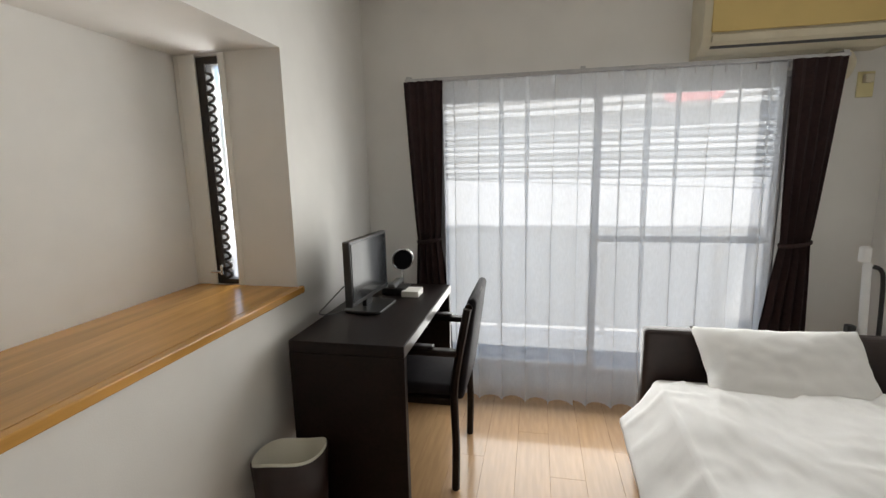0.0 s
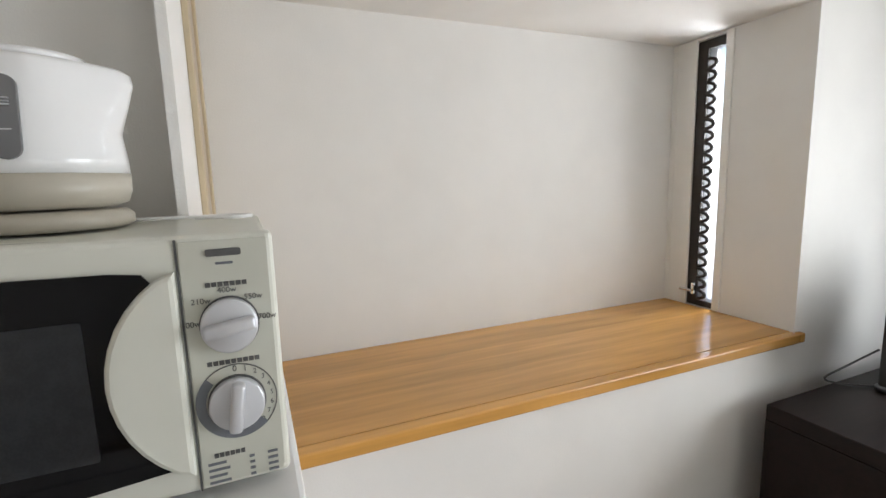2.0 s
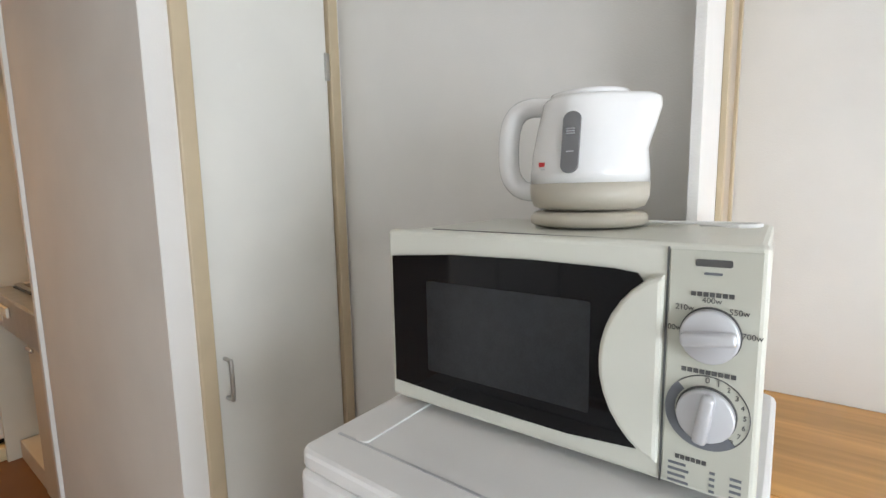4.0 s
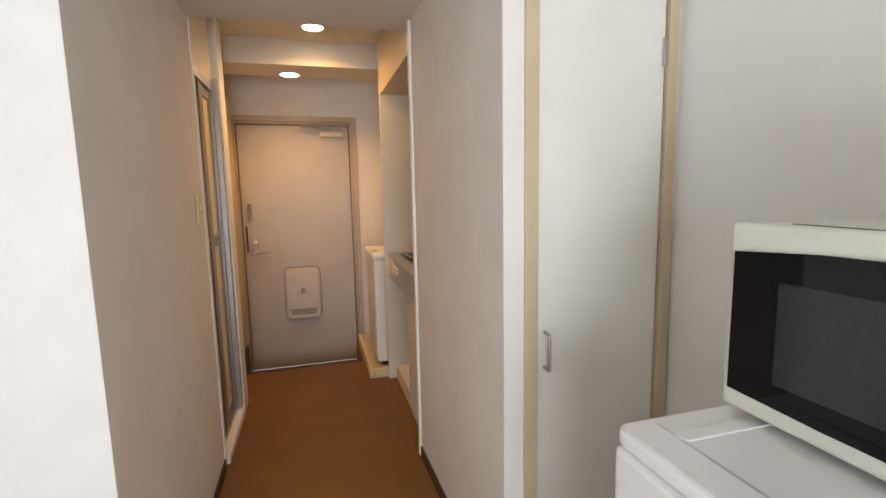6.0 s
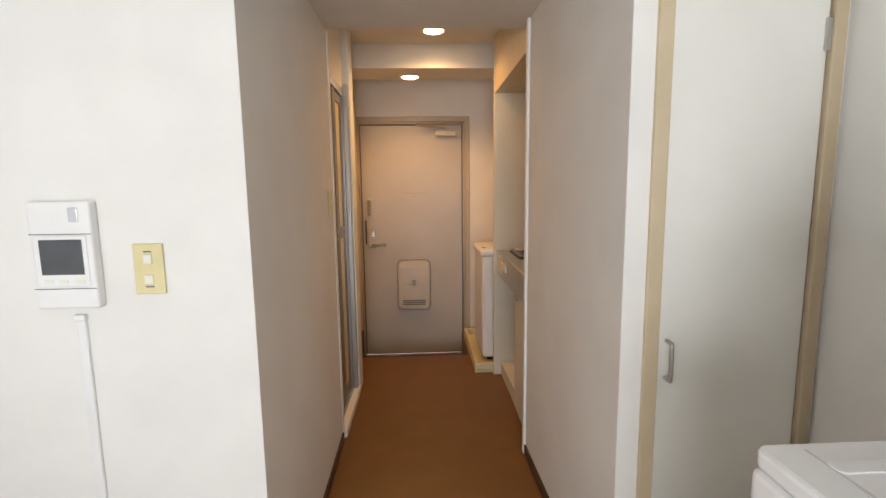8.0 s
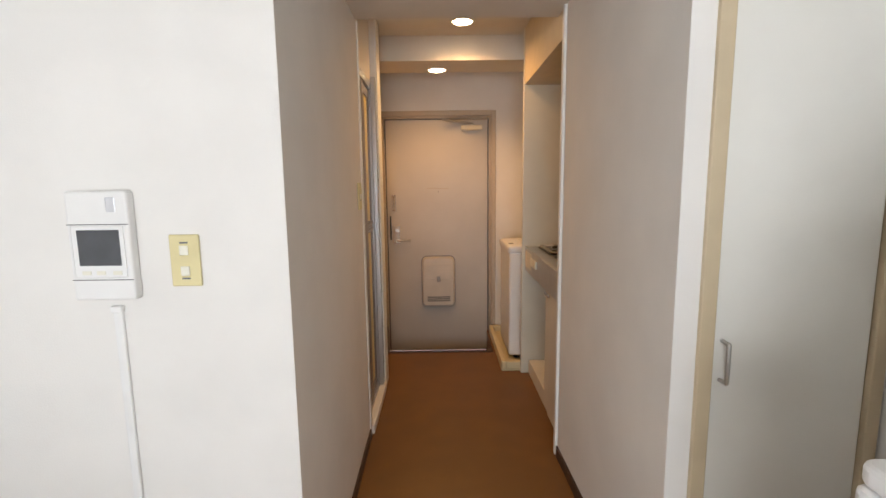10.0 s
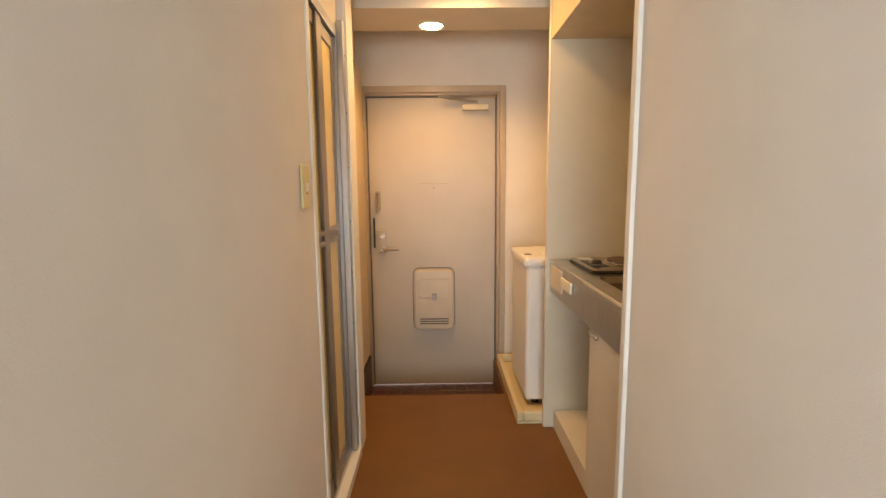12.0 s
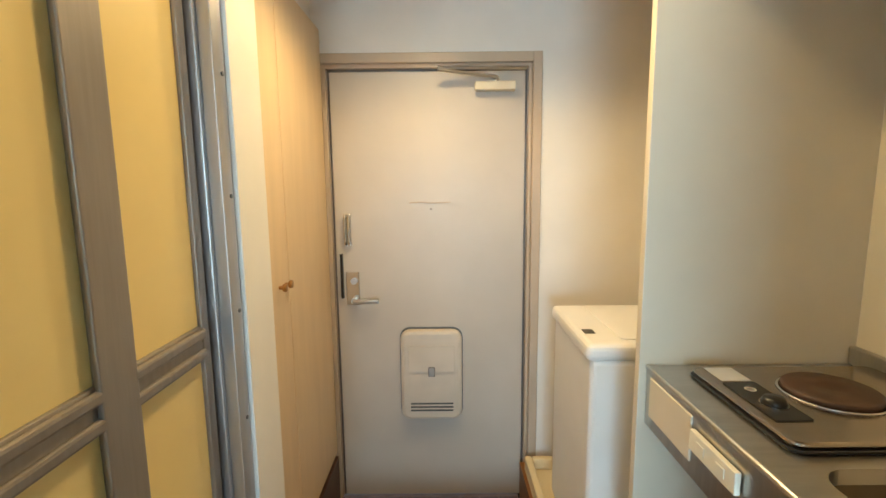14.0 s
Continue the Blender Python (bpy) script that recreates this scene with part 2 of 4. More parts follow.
def tube(points, r, seg=10, bm=None, flat=1.0):
    """A round bar along a line of points."""
    own = bmesh.new()
    pts = [Vector(p) for p in points]
    if len(pts) > 3 and (pts[0] - pts[-1]).length > 1e-4:
        fine = []
        for i in range(len(pts) - 1):
            p0, p1, p2, p3 = pts[max(i - 1, 0)], pts[i], pts[i + 1], pts[min(i + 2, len(pts) - 1)]
            for k in range(4):
                s = k / 4
                fine.append(0.5 * (2 * p1 + (p2 - p0) * s + (2 * p0 - 5 * p1 + 4 * p2 - p3) * s ** 2 + (3 * p1 - p0 - 3 * p2 + p3) * s ** 3))
        pts = fine + [pts[-1]]
    rings = []
    a = None
    for i, p in enumerate(pts):
        d = (pts[min(i + 1, len(pts) - 1)] - pts[max(i - 1, 0)]).normalized()
        if a is None:
            a = d.cross(Vector((0, 0, 1)) if abs(d.z) < 0.9 else Vector((0, 1, 0)))
        a = (a - d * a.dot(d)).normalized()
        b = a.cross(d)
        rings.append([own.verts.new(p + r * (math.cos(k) * a * flat + math.sin(k) * b)) for k in (2 * math.pi * j / seg for j in range(seg))])
    for u, v in zip(rings, rings[1:]):
        for j in range(seg):
            own.faces.new((u[j], u[(j + 1) % seg], v[(j + 1) % seg], v[j]))
    own.faces.new(rings[0][::-1])
    own.faces.new(rings[-1])
    bmesh.ops.recalc_face_normals(own, faces=own.faces)
    return merge(bm, own)


def lathe(profile, at=(0, 0, 0), seg=40, bm=None, squash=1.0):
    own = bmesh.new()
    rings = [[own.verts.new((at[0] + r * math.cos(2 * math.pi * j / seg), at[1] + squash * r * math.sin(2 * math.pi * j / seg), at[2] + z)) for j in range(seg)] for r, z in profile]
    for u, v in zip(rings, rings[1:]):
        for j in range(seg):
            own.faces.new((u[j], u[(j + 1) % seg], v[(j + 1) % seg], v[j]))
    own.faces.new(rings[0][::-1])
    own.faces.new(rings[-1])
    return merge(bm, own)


def slab(outline, z0, z1, axis="z", bev=0.0, bm=None):
    """A plate with the given outline; axis x: outline is (y, z), thick along x; axis y: outline is (x, z)."""
    own = bmesh.new()
    place = {"z": lambda a, b, c: (a, b, c), "x": lambda a, b, c: (c, a, b), "y": lambda a, b, c: (a, c, b)}[axis]
    lo = [own.verts.new(place(a, b, z0)) for a, b in outline]
    hi = [own.verts.new(place(a, b, z1)) for a, b in outline]
    own.faces.new(lo[::-1])
    own.faces.new(hi)
    n = len(outline)
    for i in range(n):
        own.faces.new((lo[i], lo[(i + 1) % n], hi[(i + 1) % n], hi[i]))
    bmesh.ops.recalc_face_normals(own, faces=own.faces)
    if bev:
        rim = [e for e in own.edges if len(e.link_faces) == 2 and e.calc_face_angle(0) > 1.0 and len(e.link_faces[0].verts) + len(e.link_faces[1].verts) > 8]
        bmesh.ops.bevel(own, geom=rim, offset=bev, segments=2, affect="EDGES", profile=0.5)
    return merge(bm, own)


def rounded(x0, x1, y0, y1, r, n=6):
    pts = []
    for cx, cy, a0 in ((x1 - r, y1 - r, 0), (x0 + r, y1 - r, 90), (x0 + r, y0 + r, 180), (x1 - r, y0 + r, 270)):
        pts += [(cx + r * math.cos(radians(a0 + 90 * i / n)), cy + r * math.sin(radians(a0 + 90 * i / n))) for i in range(n + 1)]
    return pts


def link_mesh(name, bm, material, smooth=False):
    me = bpy.data.meshes.new(name)
    bm.to_mesh(me)
    bm.free()
    me.materials.append(material)
    if smooth:
        me.shade_smooth()
    return new(name, me)


def structure(name, bm, material, label="", category=""):
    return tagged(link_mesh(name, bm, material), label, category, kind="structure")


def thing(name, at, label, category, group="", turn=0.0):
    ob = new(name)
    ob.empty_display_size = 0.1
    ob.matrix_world = pose(*at, 0, 0, turn)
    return tagged(ob, label, category, group)


def part(name, bm, material, parent, label="", smooth=False):
    ob = link_mesh(name, bm, material, smooth)
    ob.parent = parent
    return tagged(ob, label)


def lettering(name, text, size, at, rot, material, parent, label=""):
    c = bpy.data.curves.new(name, "FONT")
    c.body, c.size, c.align_x, c.align_y, c.extrude = text, size, "CENTER", "CENTER", 0.0003
    tmp = bpy.data.objects.new("tmp_text", c)
    scene.collection.objects.link(tmp)
    dg = bpy.context.evaluated_depsgraph_get()
    me = bpy.data.meshes.new_from_object(tmp.evaluated_get(dg))
    bpy.data.objects.remove(tmp)
    me.transform(pose(*at, *rot))
    me.materials.clear()
    me.materials.append(material)
    me.name = name
    ob = new(name, me)
    ob.parent = parent
    return tagged(ob, label)

# ---- large structure ----
T = 0.12
bm = box(XK - T, XK, YB, N0 - 0.016, 0, HC)
box(XK - T, XW, N0 - 0.016, N0, 0, NZ0 - 0.03, bm=bm)
box(XK - T, XW, N0 - 0.016, N0, NZ1, HC, bm=bm)
box(XW - T, XW, N1, YW, 0, HC, bm=bm)
box(XW - T, XW, N0, N1, 0, NZ0 - 0.03, bm=bm)
box(XW - T, XW, N0, N1, NZ1, HC, bm=bm)
structure("wall_west", bm, M_WALL, "white papered wall with a deep bay recess", "wall")
XN = XW - ND
SW0, SW1 = -1.580, -1.466     # slit windows in the ends of the bay
bm = box(XN - T, XN, N0 - 0.016, N1 + T, NZ0 - 0.15, NZ1 + 0.1)
box(XN, XW - T, N0, N1, NZ1, NZ1 + 0.1, bm=bm)
box(XN, XW - T, N0, N1, NZ0 - 0.15, NZ0 - 0.03, bm=bm)
box(XN, XW, N0 - 0.016, N0, NZ0 - 0.15, NZ1 + 0.1, bm=bm)
for ya, yb in ((N1, N1 + T),):
    box(SW1, XW - T, ya, yb, NZ0 - 0.15, NZ1 + 0.1, bm=bm)
    box(XN, SW0, ya, yb, NZ0 - 0.15, NZ1 + 0.1, bm=bm)
    box(SW0, SW1, ya, yb, NZ0 - 0.15, NZ0, bm=bm)
    box(SW0, SW1, ya, yb, NZ1 - 0.01, NZ1 + 0.1, bm=bm)
structure("wall_bay", bm, M_WALL, "white papered inside of the bay recess", "wall")
shelf = thing("bay_shelf", (XW, (N0 + N1) / 2, NZ0), "glossy honey-coloured laminated pine shelf in the bay", "shelf")
sl = (N1 - N0) / 2 - 0.002
edges = [-ND + 0.002, -0.412, -0.318, -0.245, -0.160, -0.085, -0.012]
for x0, x1 in zip(edges, edges[1:]):
    part("stave", box(x0, x1, -sl, sl, -0.03, 0.0), M_SHELF, shelf)
part("front_edge", box(-0.012, 0.022, -sl - 0.0, sl + 0.0, -0.03, 0.0, 0.004), M_SHELF, shelf)
part("front_horn", box(0.0005, 0.022, sl + 0.0002, sl + 0.024, -0.03, 0.0, 0.004), M_SHELF, shelf)

# window wall with its opening
OX0, OX1, OZ0, OZ1 = -0.80, 1.10, 0.05, 1.80
bm = box(XW - T, OX0, YW, YW + T, 0, HC)
box(OX1, XR + T, YW, YW + T, 0, HC, bm=bm)
box(OX0, OX1, YW, YW + T, OZ1, HC, bm=bm)
box(OX0, OX1, YW, YW + T, 0, OZ0, bm=bm)
structure("wall_north", bm, M_WALL, "white papered window wall", "wall")
structure("wall_east", box(XR, XR + T, YB - T, YW, 0, HC), M_WALL, "plain white papered wall", "wall")
CX0, CX1 = -1.268, -0.855     # closet door opening
bm = box(CL, XR, YB - T, YB, 0, HC)
box(-0.815, CR, YB - T, YB, 0, HC, bm=bm)
box(XK - T, CX0 - 0.035, YB - T, YB, 0, HC, bm=bm)
box(CX0 - 0.035, -0.815, YB - T, YB, 2.06, HC, bm=bm)
box(CR, CL, YB - 0.35, YB, HD, HC, bm=bm)
structure("wall_south", bm, M_WALL, "white papered back wall around the corridor mouth", "wall")
structure("ceiling", box(XK - T, XR + T, YB - T, YW + T, HC, HC + 0.1), M_CEIL, "white papered room ceiling", "ceiling")
structure("floor", box(XK - T, XR + T, YB, YW + T, -0.10, -0.012), M_GROUT, "wooden floor of the room", "floor")

# corridor
bm = slab([(CL - 0.002, YB - 0.0005), (CL + T, YB - 0.0005), (CL + T, -2.355), (CLF, -2.355)], 0, HD)
box(CLF, CL + T, -2.355, YB - T, HD, HH, bm=bm)
structure("wall_hall_east", bm, M_HALL, "beige-white papered corridor wall", "wall")
bm = slab([(CR + 0.002, YB - 0.0005), (CR - 0.03, YB - 0.0005), (CR - 0.03, KY0 + 0.005), (CRF, KY0 + 0.005)], 0, HD)
box(CR - 0.03, CR, KY0 + 0.005, YB - T, HD, HH, bm=bm)
box(KX - T, CR - 0.03, KY0 + 0.005, KY0 + 0.09, 0, HH, bm=bm)
structure("wall_hall_west", bm, M_HALL, "beige-white papered corridor wall", "wall")
bm = box(KX - T, KX, KY1, KY0, 0, HH)
structure("wall_kitchen", bm, M_KWALL, "cream panelled wall behind the kitchen", "wall")
structure("wall_kitchen_end", box(KX, -0.726, KY1 - 0.028, KY1, 0, HH, 0.002), M_KWALL, "white partition between kitchen and washing machine", "wall")
structure("wall_washer", box(KX - T, KX, YD, KY1, -0.15, HH), M_HALL, "white papered wall behind the washing machine", "wall")
DX0, DX1, DZ0, DZ1 = -0.633, 0.391, -0.205, 1.995
bm = box(KX - T, DX0, YD - T, YD, -0.205, HH)
box(DX1, 0.6, YD - T, YD, -0.205, HH, bm=bm)
box(DX0, DX1, YD - T, YD, DZ1, HH, bm=bm)
structure("wall_entrance", bm, M_HALL, "white papered wall above the entrance door", "wall")
bm = box(0.24, 0.36, -3.112, -2.965, 0, HH)
box(0.36, 0.42, -3.115, -2.965, 0, HH, bm=bm)
box(0.40, 0.52, YD, -3.115, -0.205, HH, bm=bm)
box(0.27, 0.40, -2.965, -2.355, 1.985, HH, bm=bm)
structure("wall_bath", bm, M_HALL, "white papered wall around the bathroom door", "wall")
structure("wall_bath_back", box(0.42, 0.5, -3.1, -2.3, 0, HH), M_WHITE, "closed back of the bathroom", "wall")
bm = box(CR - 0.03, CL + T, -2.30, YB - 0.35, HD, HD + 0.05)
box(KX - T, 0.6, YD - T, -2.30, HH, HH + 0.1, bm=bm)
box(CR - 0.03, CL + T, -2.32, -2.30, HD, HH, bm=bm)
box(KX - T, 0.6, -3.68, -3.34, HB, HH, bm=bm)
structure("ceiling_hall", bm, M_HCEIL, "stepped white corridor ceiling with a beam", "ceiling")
# added slab, never in view: stops sky light leaking in from above
structure("sky_blocker_top", box(XW - 1.0, XR + 0.5, YD - 0.3, YW + 0.2, HC + 0.12, HC + 0.2), M_CONC, "unseen slab added above the rooms to keep sky light out", "roof")
# two added walls behind the visible ones, blocking daylight from the sides
structure("sky_blocker_east", box(0.62, 0.70, YD - T, YB - T, -0.2, HC + 0.1), M_CONC, "unseen wall added beside the corridor to keep light out", "wall")
structure("sky_blocker_west", box(KX - 0.3, KX - 0.2, YD - T, YB - T, -0.2, HC + 0.1), M_CONC, "unseen wall added beside the kitchen to keep light out", "wall")
GY = -3.62     # edge of the raised floor
bm = box(KX, 0.52, GY, YB, -0.215, 0.0, 0.003)
box(KX, -0.575, YD, GY, -0.215, 0.0, bm=bm)
structure("floor_hall", bm, M_HALLF, "orange-brown vinyl corridor floor", "floor")
entry = structure("floor_entrance", box(-0.575, 0.52, YD - T, GY, -0.275, -0.213), M_GROUT, "red-brown tiled entrance floor", "floor")

# baseboards, trims
bm = slab([(CL - 0.010, YB), (CL + 0.01, YB), (CLF + 0.01, -2.342), (CLF - 0.008, -2.342)], 0, 0.055)
slab([(CR + 0.010, YB), (CR - 0.01, YB), (CRF - 0.01, KY0 + 0.014), (CRF + 0.008, KY0 + 0.014)], 0, 0.055, bm=bm)
structure("baseboard", bm, M_BASE, "dark brown corridor baseboard", "baseboard")
bm = box(CL + 0.002, XR, YB, YB + 0.008, 0, 0.055)
box(XW, XW + 0.008, N0 + 0.01, YW, 0, 0.055, bm=bm)
structure("baseboard_room", bm, M_WHITE, "low white baseboard", "baseboard")
structure("trim_hall_east", box(0.234, CL + T, -2.38, -2.345, 0.004, HD, 0.003), M_WHITE, "white corner trim beside the bathroom door", "trim")
structure("trim_hall_west", box(-0.79, -0.717, KY0 - 0.02, KY0 + 0.012, 0.004, HD, 0.003), M_WHITE, "white corner trim beside the kitchen", "trim")
structure("trim_closet_left", box(CX1, CX1 + 0.04, YB - 0.06, YB + 0.012, 0.002, 2.08, 0.003), M_TRIM, "beige closet door frame", "trim")
structure("trim_closet_right", box(CX0 - 0.035, CX0, YB - 0.06, YB + 0.012, 0.002, 2.08, 0.003), M_TRIM, "beige closet door frame", "trim")
structure("trim_step", box(0.352, 0.40, YD + 0.02, -3.56, -0.204, 0.055, 0.003), M_BASE, "dark brown skirting in the entrance", "trim")
structure("trim_jamb_bath", box(0.228, 0.243, -3.118, -2.967, 0.003, HH - 0.002, 0.002), M_WHITE, "white jamb board", "trim")
structure("trim_threshold_bath", box(0.222, 0.33, -2.964, -2.381, 0.002, 0.05, 0.004), M_WHITE, "white bathroom threshold", "trim")


# ---- windows ----
def slit_window(name, y, side):
    w = tagged(new(name), "narrow dark-framed bay window", "window", kind="structure")
    y0, y1 = (y + 0.002, y + 0.05) if side > 0 else (y - 0.07, y - 0.02)
    z0, z1 = NZ0 + 0.004, NZ1 - 0.014
    bm = box(SW0, SW0 + 0.040, y0, y1, z0, z1, 0.002)
    box(SW1 - 0.005, SW1, y0, y0 + 0.012, z0, z1, bm=bm)
    box(SW0 + 0.040, SW1 - 0.012, y0, y1, z0, z0 + 0.02, bm=bm)
    box(SW0 + 0.040, SW1 - 0.012, y0, y1, z1 - 0.03, z1, bm=bm)
    part("window_frame", bm, M_WINFR, w)
    ym = y0 + 0.010
    p = part("pane", box(SW0 + 0.040, SW1 - 0.005, ym, ym + 0.004, z0 + 0.02, z1 - 0.03), M_FROST, w)
    p.visible_shadow = False
    bm = None
    ys = y - 0.008 * side
    for xa, xb in ((XN + 0.002, XN + 0.022), (XN + 0.0225, SW0 + 0.002), (SW1 - 0.002, SW1 + 0.026)):
        bm = box(xa, xb, min(y, ys), max(y, ys), NZ0 + 0.002, NZ1 - 0.004, 0.002, bm=bm)
    part("casing", bm, M_WHITE if side > 0 else M_TRIM, w, "cream wooden casing")
    if side > 0:
        bm = cyl(0.006, 0.05, (SW0 + 0.005, y - 0.012, NZ0 + 0.06), "x", 12)
        box(SW0 + 0.024, SW0 + 0.036, y - 0.01, y + 0.03, NZ0 + 0.045, NZ0 + 0.09, 0.003, bm=bm)
        part("latch", bm, M_CHROME, w, "small chrome latch")
        for k in range(21):
            zz = z0 + 0.025 + k * 0.042
            part("grille_link", tube([(SW0 + 0.042, y + 0.004, zz), (SW0 + 0.066, y + 0.004, zz + 0.008), (SW0 + 0.072, y + 0.004, zz + 0.018), (SW0 + 0.064, y + 0.004, zz + 0.029), (SW0 + 0.042, y + 0.004, zz + 0.036)], 0.0065, 6), M_WINFR, w)
    return w


slit_window("window_1", N1, 1)
w2 = tagged(new("window_2"), "narrow bay window closed by a beige blind board", "window", kind="structure")
bm = box(-1.455, -1.42, N0, N0 + 0.012, NZ0 + 0.002, NZ1 - 0.004, 0.002)
box(XN + 0.004, XN + 0.035, N0, N0 + 0.010, NZ0 + 0.002, NZ1 - 0.004, 0.002, bm=bm)
part("casing", bm, M_TRIM, w2)
part("blind_board", box(XN + 0.036, -1.456, N0, N0 + 0.003, NZ0 + 0.002, NZ1 - 0.004), M_FRAME, w2)

w3 = tagged(new("window_3"), "aluminium sliding balcony window", "window", kind="structure")
bm = box(OX0, OX0 + 0.03, YW + 0.02, YW + 0.1, OZ0, OZ1)
box(OX1 - 0.03, OX1, YW + 0.02, YW + 0.1, OZ0, OZ1, bm=bm)
box(OX0 + 0.03, OX1 - 0.03, YW + 0.02, YW + 0.1, OZ1 - 0.03, OZ1, bm=bm)
box(OX0 + 0.03, OX1 - 0.03, YW + 0.02, YW + 0.1, OZ0, OZ0 + 0.03, bm=bm)
part("window_frame", bm, M_ALU, w3)
xm = (OX0 + OX1) / 2
for k, (xa, xb, yy) in enumerate(((OX0 + 0.03, xm + 0.025, YW + 0.065), (xm - 0.025, OX1 - 0.03, YW + 0.03))):
    bm = box(xa, xa + 0.045, yy, yy + 0.025, OZ0 + 0.03, OZ1 - 0.03, 0.002)
    box(xb - 0.045, xb, yy, yy + 0.025, OZ0 + 0.03, OZ1 - 0.03, 0.002, bm=bm)
    box(xa + 0.045, xb - 0.045, yy, yy + 0.025, OZ1 - 0.075, OZ1 - 0.03, bm=bm)
    box(xa + 0.045, xb - 0.045, yy, yy + 0.025, OZ0 + 0.03, OZ0 + 0.10, bm=bm)
    if k == 1:
        box(xa + 0.045, xb - 0.045, yy, yy + 0.025, 0.92, 0.955, bm=bm)
    sash = part("sash", bm, M_ALU, w3)
    pane = part("pane", box(xa + 0.045, xb - 0.045, yy + 0.010, yy + 0.014, OZ0 + 0.10, OZ1 - 0.075), M_GLASS, sash)
    pane.visible_shadow = False


# ---- outside ----
structure("balcony_floor", box(-2.4, 2.4, YW + T, 3.75, -0.2, -0.06), M_RAIL, "pale grey balcony floor", "floor")
par = thing("balcony_parapet", (0, 3.62, -0.06), "grey balcony parapet with a metal top rail", "parapet")
part("panel", box(-2.4, 2.4, 0, 0.03, 0.07, 0.88), M_RAIL, par)
part("top_rail", box(-2.4, 2.4, -0.02, 0.05, 0.88, 0.93, 0.006), M_ALU, par)
for k in range(6):
    part("post", box(-2.2 + k * 0.85, -2.16 + k * 0.85, -0.02, 0.0, 0.0, 0.88), M_ALU, par)
structure("ground", box(-60, 60, 3.8, 120, -3.2, -3.0), M_CONC, "paved ground far below the balcony", "ground")
nb = thing("neighbour_building", (0, 9.0, -3.0), "white neighbouring building with grey metal siding", "building", turn=-12)
part("wall", box(-9, 9, 0, 5, 0, 4.12), M_OUTW, nb)
part("upper_wall", box(-9, 9, 0.4, 5, 4.12, 5.85), M_OUTG, nb)
for k in range(7):
    part("siding_board", box(-9, 9, 0.25, 0.4, 4.16 + k * 0.118, 4.225 + k * 0.118, 0.006), M_SIDEP if k % 3 else M_SIDE, nb)
part("band_board", box(-9, 9, 0.26, 0.4, 4.985, 5.03, 0.006), M_SIDEP, nb)
for k in range(3):
    part("siding_board", box(-9, 9, 0.25, 0.4, 5.37 + k * 0.15, 5.45 + k * 0.15, 0.006), M_SIDEP, nb)
for k in range(9):
    part("window", box(-8.5 + k * 2.0, -7.6 + k * 2.0, 0.37, 0.4, 5.09, 5.24, 0.006), M_INKD, nb)
part("eave", box(-9.2, 9.2, 0.1, 5.2, 5.85, 5.95), M_OUTW, nb)
part("sign_board", slab(rounded(2.0, 2.9, 5.42, 5.76, 0.1), 0.0, 0.09, "y"), M_OUTR, nb, "red sign board")
wire = thing("overhead_cable", (0, 7.5, 1.05), "thin dark overhead cable outside", "cable")
part("cord", tube([(-8, 0, 0.42), (0, 0, 0.05), (8, 0, -0.25)], 0.012, 6), M_INK, wire)
part("pole", cyl(0.1, 4.6, (8.1, 0, -1.8), seg=16), M_CONC, wire)
sp = thing("air_conditioner_unit", (1.75, 3.2, -0.06), "white outdoor unit standing on the balcony", "outdoor unit")
part("casing", box(-0.38, 0.38, -0.14, 0.14, 0.02, 0.55, 0.01), M_OUTW, sp)
for k in (-1, 1):
    part("foot", box(k * 0.3 - 0.04, k * 0.3 + 0.04, -0.15, 0.15, 0, 0.02), M_BLACK, sp)


# ---- doors ----
door1 = tagged(new("door_1"), "closed cream steel entrance door", "door", kind="structure")
FY = YD + 0.012
bm = box(-0.655, -0.613, YD - 0.06, FY, DZ0, 2.018, 0.003)
box(0.366, 0.413, YD - 0.06, FY, DZ0, 2.018, 0.003, bm=bm)
box(-0.613, 0.366, YD - 0.06, FY, 1.974, 2.018, 0.003, bm=bm)
box(-0.6125, -0.596, YD - 0.06, YD - 0.012, DZ0, 1.974, 0.002, bm=bm)
box(0.345, 0.3655, YD - 0.06, YD - 0.012, DZ0, 1.974, 0.002, bm=bm)
box(-0.596, 0.345, YD - 0.06, YD - 0.012, 1.956, 1.974, 0.002, bm=bm)
part("door_frame", bm, M_FRAME, door1)
PX0, PX1, PZ1 = -0.588, 0.337, 1.948
bm = box(PX0 - 0.007, PX0 + 0.012, YD - 0.06, YD - 0.045, DZ0, PZ1 + 0.01)
box(PX1 - 0.012, PX1 + 0.007, YD - 0.06, YD - 0.045, DZ0, PZ1 + 0.01, bm=bm)
box(PX0, PX1, YD - 0.06, YD - 0.045, PZ1 - 0.012, PZ1 + 0.01, bm=bm)
part("gasket", bm, M_DARKEDGE, door1)
DY = YD - 0.032      # face of the leaf
leaf = part("leaf", box(PX0 + 0.004, PX1 - 0.004, DY - 0.04, DY, DZ0 + 0.006, PZ1 - 0.004, 0.003), M_DOOR, door1)
bm = slab(rounded(-0.280, 0.026, 0.241, 0.711, 0.05, 8), DY, DY + 0.050, "y", bev=0.02)
# dark plate behind the cover: its outline shadow, put in as colour
part("cover_shadow", slab(rounded(-0.285, 0.031, 0.236, 0.716, 0.054, 8), DY + 0.0005, DY + 0.006, "y"), M_INKD, leaf, "dark plate standing in for shade round the mailbox cover")
vent = part("mailbox_cover", bm, M_VENT, leaf, "cream metal mailbox cover")
bm = slab(rounded(-0.245, -0.012, 0.50, 0.635, 0.012, 4), DY + 0.050, DY + 0.058, "y", bev=0.003)
